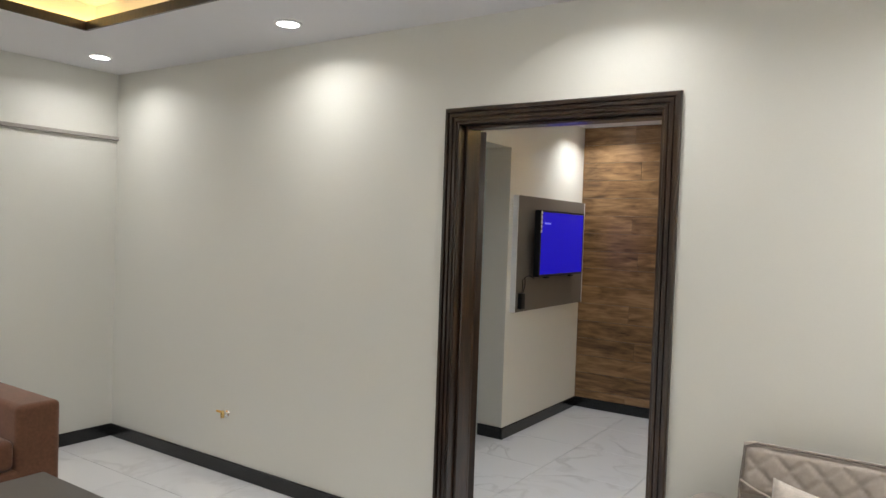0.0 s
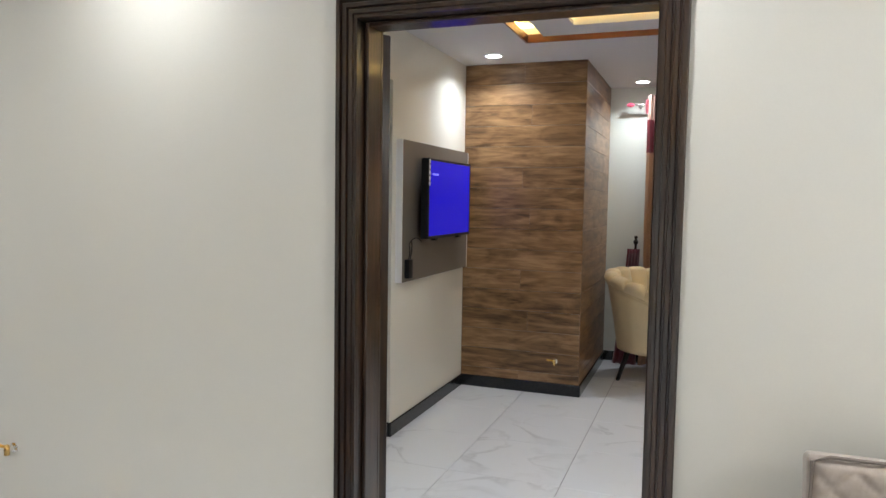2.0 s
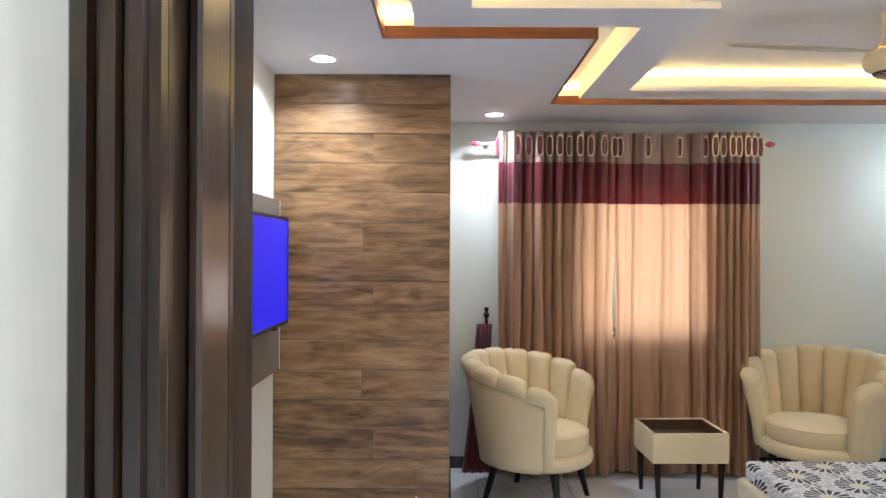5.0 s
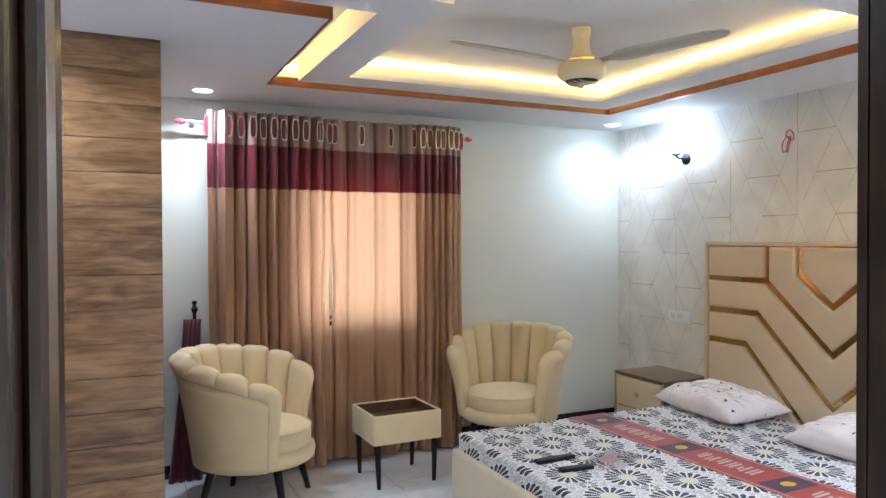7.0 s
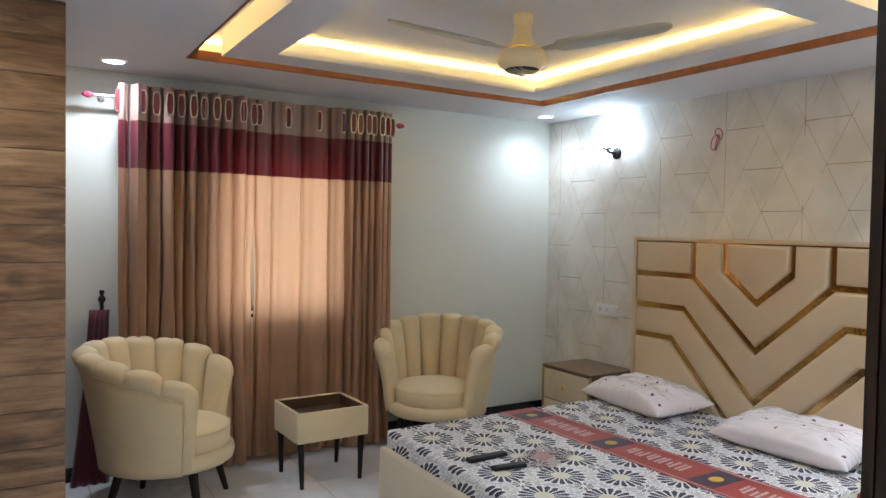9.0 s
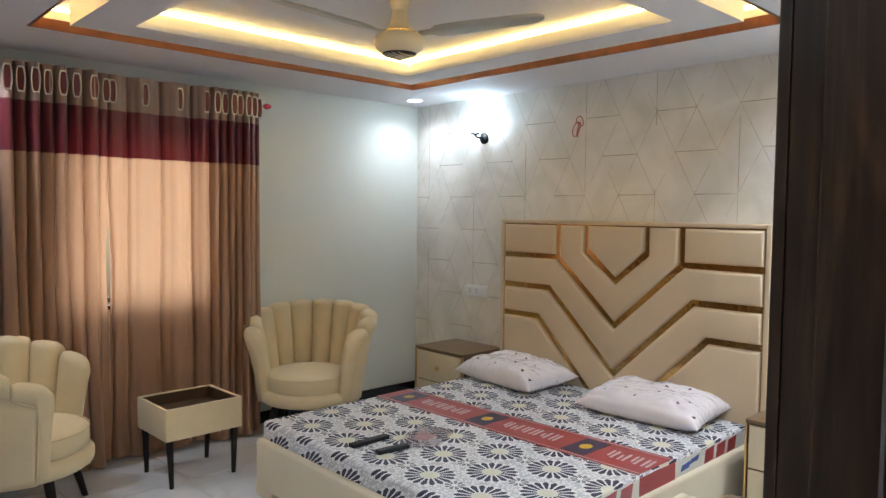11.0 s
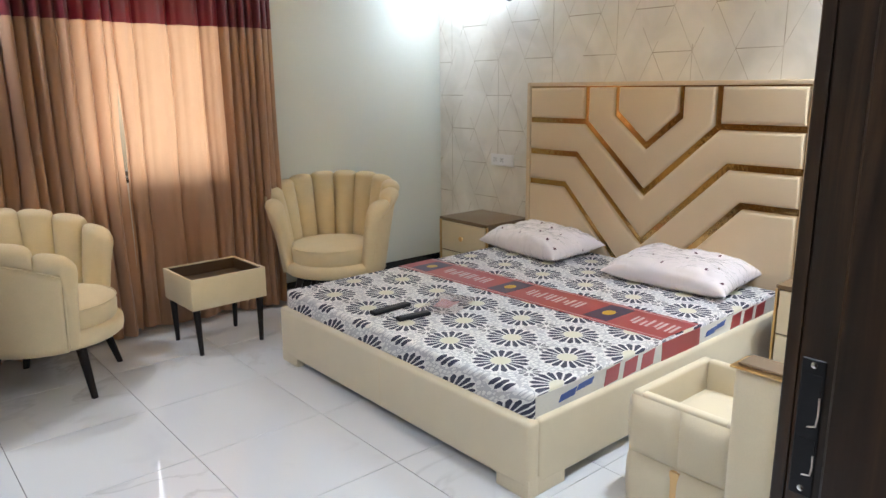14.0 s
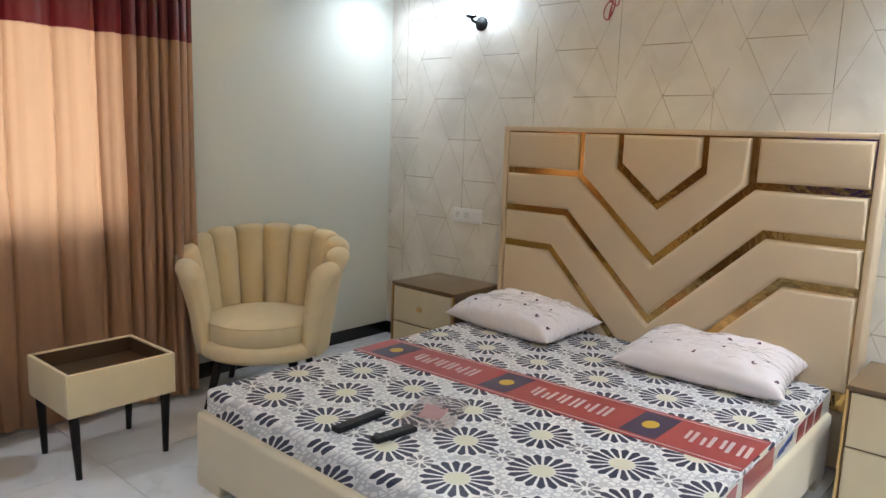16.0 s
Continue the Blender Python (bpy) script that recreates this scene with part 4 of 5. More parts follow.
smooth(part("headboard_frame", box(HX - 0.012, HX + 0.044, HS0 - 1.923, HS0 - 0.032, 1.492, 1.518, 0.008, 3), LEATHER, bed))


def shrink(outline, by):
    """Moves every edge of an outline inwards by a fixed distance."""
    n = len(outline)
    turn = sum(outline[k][0] * outline[(k + 1) % n][1] - outline[(k + 1) % n][0] * outline[k][1] for k in range(n))
    out = []
    for k in range(n):
        (ax, ay), (bx, by_), (cx, cy) = outline[k - 1], outline[k], outline[(k + 1) % n]
        e, f = Vector((bx - ax, by_ - ay)).normalized(), Vector((cx - bx, cy - by_)).normalized()
        p, q = Vector((-e.y, e.x)), Vector((-f.y, f.x))
        m = (p + q) / (1 + p.dot(q)) * by * (1 if turn > 0 else -1)
        out.append((bx + m.x, by_ + m.y))
    return out


def pad(outline, name="headboard_panel"):
    bm = bmesh.new()
    vs = [bm.verts.new((HX + 0.007, HS0 - s, z + HT)) for s, z in shrink(outline, 0.004)]
    f = bm.faces.new(vs)
    f.normal_update()
    if f.normal.x > 0:
        f.normal_flip()
    r = bmesh.ops.extrude_face_region(bm, geom=[f])
    top = [g for g in r["geom"] if isinstance(g, bmesh.types.BMFace)][0]
    for v in top.verts:
        v.co.x -= 0.027
    bmesh.ops.delete(bm, geom=[f], context="FACES_ONLY") if f.is_valid else None
    bmesh.ops.bevel(bm, geom=[e for e in top.edges], offset=0.022, segments=6, profile=0.5, affect="EDGES")
    bmesh.ops.recalc_face_normals(bm, faces=bm.faces[:])
    return smooth(part(name, bm, LEATHER, bed), 50)


def mirror(outline):
    return [(1.957 - s, z) for s, z in outline][::-1]


corner_pad = [(0.037, 1.295), (0.508, 1.295), (0.508, 1.504), (0.037, 1.504)]
low_pad = [(0.037, 0.40), (0.775, 0.40), (0.345, 0.838), (0.037, 0.838)]
for o in (corner_pad, mirror(corner_pad), low_pad, mirror(low_pad)):
    pad(o)
M = 0.9785
pad([(0.768, 1.504), (0.768, 1.352), (M, 1.172), (1.957 - 0.768, 1.352), (1.957 - 0.768, 1.504)])
pad([(0.538, 1.504), (0.538, 1.285), (M, 0.885), (1.957 - 0.538, 1.285), (1.957 - 0.538, 1.504), (1.957 - 0.742, 1.504), (1.957 - 0.742, 1.325), (M, 1.130), (0.742, 1.325), (0.742, 1.504)])
pad([(0.037, 1.268), (0.508, 1.268), (M, 0.842), (1.449, 1.268), (1.920, 1.268), (1.920, 1.078), (1.957 - 0.455, 1.078), (M, 0.572), (0.455, 1.078), (0.037, 1.078)])
pad([(0.037, 1.048), (0.440, 1.048), (M, 0.532), (1.957 - 0.440, 1.048), (1.920, 1.048), (1.920, 0.868), (1.957 - 0.362, 0.868), (1.957 - 0.815, 0.40), (0.815, 0.40), (0.362, 0.868), (0.037, 0.868)])

# mattress lies in the frame
CLOTH = mattress_mat()
FILMED = mat("red_print_film", (0.36, 0.052, 0.055), 0.35, vary=0.06, scale=20, coat=0.4)
WHITEINK = mat("white_print", (0.55, 0.47, 0.47), 0.4, vary=0.04, bump=0, coat=0.3)
NAVYINK = mat("navy_print", (0.05, 0.04, 0.085), 0.4, vary=0.1, bump=0, coat=0.3)
YELLOWINK = mat("yellow_print", (0.62, 0.40, 0.03), 0.4, vary=0.06, bump=0, coat=0.3)
BLUEINK = mat("blue_print", (0.05, 0.10, 0.32), 0.4, vary=0.1, bump=0, coat=0.3)
mattress = thing("mattress", "floral printed foam mattress in clear film with a red brand band", "mattress", (0, 0, 0))
MX0, MX1, MY0, MY1 = 0.470, 2.438, 4.085, 5.915
bm = box(MX0, MX1, MY0, MY1, 0.201, MZ, 0.022, 4)
body = smooth(part("cover", bm, CLOTH, mattress))
body.data.transform(Matrix.Translation((0, 0, -MZ)))
body.location.z = MZ
# printed band, lying slightly askew over the top and down the near side
part("brand_band", prism([(1.312, MY0 + 0.006), (1.625, MY0 + 0.006), (1.530, MY1 - 0.006), (1.252, MY1 - 0.006)], MZ + 0.0006, MZ + 0.0022), FILMED, mattress, "red printed band")
part("side_panel", box(MX0 + 0.022, MX1 - 0.022, MY0 - 0.0022, MY0 - 0.0002, 0.215, MZ - 0.016), mat("white_side_cloth", (0.66, 0.64, 0.58), 0.5, vary=0.05, scale=8, coat=0.3), mattress, "plain white side panel")
part("brand_band", box(1.312, 1.625, MY0 - 0.0045, MY0 - 0.0024, 0.235, MZ - 0.012), FILMED, mattress, "red printed band")


def on_band(s, w):
    """A point of the band: s along it from the near side, w across it (0 to 1)."""
    y = MY0 + 0.006 + s
    k = s / (MY1 - MY0)
    a, b = 1.312 + (1.252 - 1.312) * k, 1.625 + (1.530 - 1.625) * k
    return (a + (b - a) * w, y)


def band_quad(s0, s1, w0, w1, ink, lift=0.0030, lean=0.0):
    part("print_mark", prism([on_band(s0, w0), on_band(s1, w0), on_band(s1 + lean, w1), on_band(s0 + lean, w1)], MZ + 0.0022, MZ + lift), ink, mattress)


for s0 in (-0.137, 0.508, 1.153):
    for k in range(6):
        if s0 + 0.03 + k * 0.062 > 0.01:
            s1 = s0 + 0.03 + k * 0.062
            band_quad(s1, s1 + 0.014, 0.34, 0.68, WHITEINK, lean=0.010)
            band_quad(s1 + 0.026, s1 + 0.038, 0.34 + 0.06 * (k % 2), 0.68 - 0.10 * (k % 3 == 1), WHITEINK, lean=0.010)
    if s0 + 0.56 < 1.79:
        band_quad(s0 + 0.445, s0 + 0.585, 0.12, 0.88, NAVYINK)
        cx = s0 + 0.515
        part("print_mark", prism([on_band(cx + 0.030 * math.cos(k * math.pi / 8), 0.5 + 0.13 * math.sin(k * math.pi / 8)) for k in range(16)], MZ + 0.0030, MZ + 0.0036), YELLOWINK, mattress)
for w in (0.05, 0.93):
    band_quad(0.005, 1.81, w, w + 0.016, WHITEINK)
for x0, x1, ink in ((0.62, 0.83, BLUEINK), (0.90, 1.28, FILMED), (1.68, 1.86, BLUEINK), (1.92, 2.30, FILMED)):
    n = 3 if ink is FILMED else 2
    for k in range(n):
        a = x0 + (x1 - x0) * k / n
        b = a + (x1 - x0) / n * (0.72 if ink is FILMED else 0.9)
        bm = bmesh.new()
        low, high = (0.312, 0.388) if ink is FILMED else (0.330 + 0.016 * k, 0.366 + 0.012 * k)
        pts = [(a, low), (b, low + 0.006), (b + 0.014, high), (a + 0.014, high - 0.008)]
        vs = [bm.verts.new((px, MY0 - 0.0023, pz)) for px, pz in pts]
        f = bm.faces.new(vs)
        r = bmesh.ops.extrude_face_region(bm, geom=[f])
        for v in (g for g in r["geom"] if isinstance(g, bmesh.types.BMVert)):
            v.co.y -= 0.0016
        bmesh.ops.recalc_face_normals(bm, faces=bm.faces[:])
        part("print_mark", bm, ink, mattress)


def pillow_mat():
    """White printed cotton in clear plastic, with scattered small dark motifs."""
    m = mat("white_pillow_cotton", (0.78, 0.72, 0.73), 0.5, vary=0.03, scale=8, fine=300, bump=0.05, coat=1.0)
    nt = m.node_tree
    b = nt.nodes["Principled BSDF"]
    old = b.inputs["Base Color"].links[0].from_socket
    tc = nt.nodes.new("ShaderNodeTexCoord")
    vor = nt.nodes.new("ShaderNodeTexVoronoi")
    vor.voronoi_dimensions = "2D"
    vor.inputs["Scale"].default_value = 7.5
    nt.links.new(tc.outputs["Object"], vor.inputs["Vector"])
    lt = nt.nodes.new("ShaderNodeMath")
    lt.operation = "LESS_THAN"
    n1 = node(nt, "ShaderNodeTexNoise", Scale=70.0, Detail=1.0)
    nt.links.new(tc.outputs["Object"], n1.inputs["Vector"])
    ad = nt.nodes.new("ShaderNodeMath")
    ad.operation = "MULTIPLY_ADD"
    ad.inputs[1].default_value = 0.22
    nt.links.new(n1.outputs["Fac"], ad.inputs[0])
    nt.links.new(vor.outputs["Distance"], ad.inputs[2])
    nt.links.new(ad.outputs[0], lt.inputs[0])
    lt.inputs[1].default_value = 0.168
    mx = nt.nodes.new("ShaderNodeMixRGB")
    mx.inputs["Color2"].default_value = (0.10, 0.035, 0.06, 1)
    nt.links.new(lt.outputs[0], mx.inputs["Fac"])
    nt.links.new(old, mx.inputs["Color1"])
    nt.links.new(mx.outputs["Color"], b.inputs["Base Color"])
    n2 = node(nt, "ShaderNodeTexNoise", Scale=9.0, Detail=4.0, Distortion=2.0)
    nt.links.new(tc.outputs["Object"], n2.inputs["Vector"])
    bp = node(nt, "ShaderNodeBump", Strength=1.0, Distance=0.02)
    nt.links.new(n2.outputs["Fac"], bp.inputs["Height"])
    nt.links.new(bp.outputs["Normal"], b.inputs["Coat Normal"])
    return m


PILLOW = pillow_mat()


def cushion_mesh(a, b, h, sag=0.0, seed=1.0, n=28, creases=0.0):
    """A filled cloth case: pinched corners, swollen middle, soft dents."""
    bm = bmesh.new()
    faces = []
    for side in (1, -1):
        grid = []
        for i in range(n + 1):
            line = []
            for j in range(n + 1):
                u, v = 2 * i / n - 1, 2 * j / n - 1
                sq = (1 - u ** 4) * (1 - v ** 4)
                full = max(0.0, sq) ** 0.55
                x = a * u * (1 - 0.07 * (1 - v * v) * abs(u) ** 3)
                y = b * v * (1 - 0.09 * (1 - u * u) * abs(v) ** 3)
                lump = 1 + 0.13 * noise.noise(Vector((3 * u + seed, 3 * v, side))) + 0.04 * noise.noise(Vector((9 * u, 9 * v + seed, side)))
                lump -= creases * (1 - min(1, 3.2 * abs(noise.noise(Vector((2.1 * u + 0.8 * v + seed, 4.3 * v - u, side + 7)))))) * (0.4 + 0.6 * abs(u))
                z = h * full * lump * (1.0 if side > 0 else 0.55)
                line.append(bm.verts.new((x, y, side * z)))
            grid.append(line)
        for p, q in zip(grid, grid[1:]):
            for j in range(n):
                f = (p[j], q[j], q[j + 1], p[j + 1])
                bm.faces.new(f if side > 0 else f[::-1])
    bmesh.ops.remove_doubles(bm, verts=bm.verts[:], dist=1e-5)
    return bm


def pillow(x, y, rz, tilt, seed):
    ob = tagged(smooth(part("pillow", cushion_mesh(0.375, 0.235, 0.115, seed=seed, n=56, creases=0.16), PILLOW), 80), "white plump pillow with small dark motifs in clear plastic", "pillow", "bed pillows")
    ob.matrix_basis = pose(x, y, MZ + 0.058, 0, 0, rz) @ pose(0, 0, 0, tilt, 0, 0)
    return ob


pillow(2.215, 5.60, 84, -4, 1.0)
pillow(2.205, 4.545, 93, -4, 5.0)


def remote(x, y, rz, length, width, keys):
    ob = thing("remote_control", "black plastic remote control lying on the mattress", "remote control", (x, y, MZ), rz, "remote controls on the bed")
    smooth(part("case", box(-length / 2, length / 2, -width / 2, width / 2, 0.001, 0.020, 0.006, 3), BLACKP, ob))
    key = mat("grey_rubber_key", (0.05, 0.05, 0.055), 0.7)
    for i in range(keys):
        for j in range(3):
            part("button", box(-length * 0.42 + i * length * 0.8 / keys, -length * 0.42 + (i + 0.6) * length * 0.8 / keys, (j - 1) * width * 0.27 - 0.0035, (j - 1) * width * 0.27 + 0.0035, 0.0195, 0.0215, 0.0008, 1), key, ob)
    return ob


remote(0.682, 5.226, 2, 0.232, 0.045, 11)
remote(0.696, 5.058, -7, 0.178, 0.042, 6)

film = bpy.data.materials.new("clear_plastic_bag")
film.use_nodes = True
fb = film.node_tree.nodes["Principled BSDF"]
fb.inputs["Base Color"].default_value = (0.9, 0.82, 0.83, 1)
fb.inputs["Transmission Weight"].default_value, fb.inputs["Roughness"].default_value, fb.inputs["IOR"].default_value = 0.85, 0.12, 1.15
bag = thing("plastic_bag", "crumpled clear plastic bag with red print on the mattress", "plastic bag", (0.955, 5.10, MZ + 0.004), 25)
bag.scale = (1.35, 1.35, 1.2)
bm = bmesh.new()
grid = []
for i in range(19):
    line = []
    for j in range(15):
        u, v = i / 9 - 1, j / 7 - 1
        r = 0.5 + 0.5 * noise.noise(Vector((5 * u, 5 * v, 0.3)))
        e = max(0.0, (1 - u * u) * (1 - v * v))
        line.append(bm.verts.new((0.115 * u + 0.012 * noise.noise(Vector((7 * v, u, 1))), 0.075 * v + 0.012 * noise.noise(Vector((6 * u, v, 4))), 0.002 + 0.034 * e ** 0.5 * r)))
    grid.append(line)
for p, q in zip(grid, grid[1:]):
    for j in range(14):
        bm.faces.new((p[j], q[j], q[j + 1], p[j + 1]))
b0 = smooth(part("film", bm, film, bag), 30)
part("leaflet", box(-0.06, 0.03, -0.03, 0.035, 0.0, 0.002), mat("pale_pink_paper", (0.62, 0.36, 0.36), 0.6, vary=0.15, scale=40), bag, "pale pink printed slip")


# ---- bedside tables ----
def nightstand(x, y):
    """Two drawers, brown top, gold edge lines; the front faces -x."""
    ob = thing("nightstand", "cream two-drawer bedside table with brown top and gold edges", "nightstand", (x, y, 0), 0, "bedside tables")
    d, w = 0.44, 0.26
    part("body", box(0.012, d, -w + 0.012, w - 0.012, 0.03, 0.506, 0.002, 1), NIGHTTOP, ob)
    smooth(part("top", box(-0.004, d, -w, w, 0.507, 0.526, 0.003, 2), NIGHTTOP, ob, "brown laminate top"))
    part("plinth", box(0.03, d - 0.01, -w + 0.03, w - 0.03, 0, 0.032), BLACKWOOD, ob)
    for z0, z1 in ((0.045, 0.268), (0.276, 0.497)):
        dr = smooth(part("drawer", box(-0.004, 0.012, -w + 0.018, w - 0.018, z0, z1, 0.006, 3), BEDFAB, ob, "cream drawer front"))
        bm = lathe([(0.006, 0), (0.006, 0.012), (0.017, 0.014), (0.020, 0.020), (0.017, 0.026)], 18, at=(-0.004, 0, (z0 + z1) / 2), axis=Matrix.Rotation(radians(-90), 4, "Y"))
        smooth(part("knob", bm, GOLDTRIM, dr, "round gold knob"))
    for y0, y1 in ((-w, -w + 0.011), (w - 0.011, w)):
        part("edge_strip", box(-0.006, 0.012, y0, y1, 0.03, 0.506), GOLDTRIM, ob, "gold edge strip")
    return ob


ns = nightstand(2.152, 6.306)
copy_thing(ns, pose(2.142, 3.715, 0))


# ---- dressing table and stool ----
def puffed(x0, x1, y0, y1, z0, z1, face, depth, cols, rows, material, parent, name):
    """A grid of swollen upholstered squares on one face of a box ('-x' or '+y')."""
    for i in range(cols):
        for j in range(rows):
            bm = bmesh.new()
            n = 12
            g = []
            for p in range(n + 1):
                line = []
                for q in range(n + 1):
                    u, v = p / n, q / n
                    sw = depth * (max(0.0, (1 - abs(2 * u - 1) ** 3) * (1 - abs(2 * v - 1) ** 3))) ** 0.5
                    z = z0 + (z1 - z0) * (j + v) / rows
                    if face == "-x":
                        line.append(bm.verts.new((x0 - 0.003 - sw, y0 + (y1 - y0) * (i + u) / cols, z)))
                    else:
                        line.append(bm.verts.new((x0 + (x1 - x0) * (i + u) / cols, y1 + 0.003 + sw, z)))
                g.append(line)
            for a, b in zip(g, g[1:]):
                for q in range(n):
                    f = (a[q], a[q + 1], b[q + 1], b[q])
                    bm.faces.new(f)
            bmesh.ops.recalc_face_normals(bm, faces=bm.faces[:])
            ob = smooth(part(name, bm, material, parent), 80)


stool = thing("dressing_stool", "square cream upholstered stool with padded sides and gold strip", "stool", (0, 0, 0))
SX0, SX1, SY0, SY1, SZ = 0.69, 1.17, 3.43, 3.81, 0.455
part("carcass", box(SX0, SX1, SY0, SY1, 0.012, SZ - 0.135), BEDFAB, stool)
part("plinth", box(SX0 + 0.02, SX1 - 0.02, SY0 + 0.02, SY1 - 0.02, 0, 0.014), BLACKWOOD, stool)
puffed(SX0, SX1, SY0, SY1, 0.014, SZ - 0.012, "-x", 0.032, 2, 2, BEDFAB, stool, "side_pad")
puffed(SX0, SX1, SY0, SY1, 0.014, SZ - 0.012, "+y", 0.032, 2, 2, BEDFAB, stool, "side_pad")
part("gold_strip", box(SX0 - 0.018, SX0 - 0.001, 3.603, 3.637, 0.014, 0.222), GOLDTRIM, stool, "gold metal strip")
t = 0.035
for r in ((SX0, SX1, SY0, SY0 + t), (SX0, SX1, SY1 - t, SY1), (SX0, SX0 + t, SY0 + t, SY1 - t), (SX1 - t, SX1, SY0 + t, SY1 - t)):
    smooth(part("rim", box(*r, SZ - 0.136, SZ, 0.012, 3), BEDFAB, stool))
bm = bmesh.new()
g = []
for i in range(13):
    g.append([bm.verts.new((SX0 + t + (SX1 - SX0 - 2 * t) * i / 12, SY0 + t + (SY1 - SY0 - 2 * t) * j / 12, SZ - 0.120 + 0.030 * ((1 - (i / 6 - 1) ** 4) * (1 - (j / 6 - 1) ** 4)) ** 0.5)) for j in range(13)])
for a, b in zip(g, g[1:]):
    for j in range(12):
        bm.faces.new((a[j], b[j], b[j + 1], a[j + 1]))
smooth(part("seat", bm, BEDFAB, stool, "cream cushioned seat"), 80)

dt = thing("dressing_table", "cream padded dressing table with gold-edged brown top", "dressing table", (0, 0, 0))
for x in (0.30, 1.36):
    part("side_panel", box(x + 0.012, x + 0.075, 2.858, 3.268, 0.0, 0.814), BEDFAB, dt)
puffed(0.312, 0.4, 3.138, 3.268, 0.004, 0.810, "-x", 0.032, 1, 2, BEDFAB, dt, "side_pad")
puffed(0.312, 0.4, 2.858, 3.112, 0.004, 0.810, "-x", 0.032, 1, 2, BEDFAB, dt, "side_pad")
part("gold_strip", box(0.292, 0.312, 3.114, 3.136, 0.004, 0.814), GOLDTRIM, dt, "vertical gold strip")
for x in (0.290, 1.350):
    smooth(part("cap", box(x, x + 0.092, 2.856, 3.276, 0.815, 0.822, 0.002, 1), GOLDTRIM, dt, "gold-edged brown cap"))
    part("cap_inlay", box(x + 0.014, x + 0.088, 2.858, 3.262, 0.822, 0.830, 0.002, 1), NIGHTTOP, dt, "brown laminate inlay")
part("tabletop", box(0.376, 1.37, 2.858, 3.255, 0.70, 0.735, 0.003, 1), BROWNTOP, dt, "brown laminate top")
for k in range(2):
    dr = smooth(part("drawer", box(0.40 + 0.48 * k, 0.86 + 0.48 * k, 3.235, 3.252, 0.575, 0.695, 0.006, 2), BEDFAB, dt, "cream drawer front"))
    smooth(part("knob", lathe([(0.006, 0), (0.017, 0.012), (0.015, 0.022)], 16, at=(0.63 + 0.48 * k, 3.252, 0.635), axis=Matrix.Rotation(radians(-90), 4, "X")), GOLDTRIM, dr, "round gold knob"))
part("back_panel", box(0.376, 1.37, 2.850, 2.857, 0.30, 0.70), BROWNTOP, dt)

# ---- television wall ----
panel = thing("wall_panel", "flat grey-brown laminate wall panel with white edges", "wall panel", (0, 0, 0))
part("board", box(X0, X0 + 0.040, 4.446, 5.672, 0.935, 1.80), GREYLAM, panel)
part("edge_band", box(X0, X0 + 0.0415, 4.438, 4.446, 0.935, 1.80), WHITEP, panel, "white edge band")
part("edge_band", box(X0, X0 + 0.0415, 5.672, 5.680, 0.935, 1.80), WHITEP, panel, "white edge band")

tv = thing("television", "black flat television showing a plain blue screen", "television", (0, 0, 0))
TX = -1.928
smooth(part("housing", box(TX - 0.05, TX - 0.004, 4.622, 5.438, 1.195, 1.700, 0.008, 2), BLACKP, tv))
smooth(part("rear_bulge", box(TX - 0.082, TX - 0.048, 4.72, 5.34, 1.20, 1.50, 0.012, 2), BLACKP, tv))
part("mount", box(X0 + 0.04, TX - 0.08, 4.90, 5.16, 1.34, 1.52, 0.004, 1), BLACKP, tv)
for r in ((4.622, 5.438, 1.195, 1.213), (4.622, 5.438, 1.686, 1.700), (4.622, 4.634, 1.213, 1.686), (5.426, 5.438, 1.213, 1.686)):
    part("bezel", box(TX - 0.004, TX + 0.003, *r, 0.002, 1), BLACKP, tv)
SCREEN = glow("blue_screen", (0.005, 0.004, 0.56), 0.44)
SCREEN.node_tree.nodes["Principled BSDF"].inputs["Roughness"].default_value = 0.25
part("screen", box(TX - 0.0038, TX, 4.634, 5.426, 1.213, 1.686), SCREEN, tv, "glowing blue screen")
part("screen_mark", box(TX + 0.0002, TX + 0.0008, 4.69, 4.80, 1.595, 1.607), glow("pale_blue_mark", (0.12, 0.14, 0.8), 1.0), tv)
part("sticker", box(TX + 0.003, TX + 0.0035, 4.623, 4.646, 1.53, 1.692), WHITEP, tv, "white spec sticker")
for k in range(4):
    part("sticker_mark", box(TX + 0.0036, TX + 0.004, 4.626, 4.643, 1.55 + 0.036 * k, 1.562 + 0.036 * k), BLACKP, tv)
for y in (4.80, 5.26):
    part("foot_stub", box(TX - 0.04, TX - 0.01, y - 0.02, y + 0.02, 1.180, 1.197), BLACKP, tv)

adapter = thing("power_adapter", "black power adapter on the wall panel with looping cables", "adapter", (X0 + 0.04, 4.515, 1.02))
smooth(part("case", box(0, 0.032, -0.032, 0.032, -0.062, 0.055, 0.006, 2), BLACKP, adapter))
part("cable", tube([(0.018, -0.010 + 0.02 * math.sin(k / 3), 0.05 + 0.0115 * k) if k < 9 else (0.018 + 0.003 * (k - 9), 0.0 + 0.026 * (k - 9), 0.153 + 0.03 * math.sin((k - 9) / 2)) for k in range(16)], 0.0032, 6), BLACKP, adapter)
part("cable", tube([(0.016, 0.018 + 0.03 * math.sin(k / 5), 0.05 + 0.010 * k) for k in range(13)], 0.0032, 6), BLACKP, adapter)


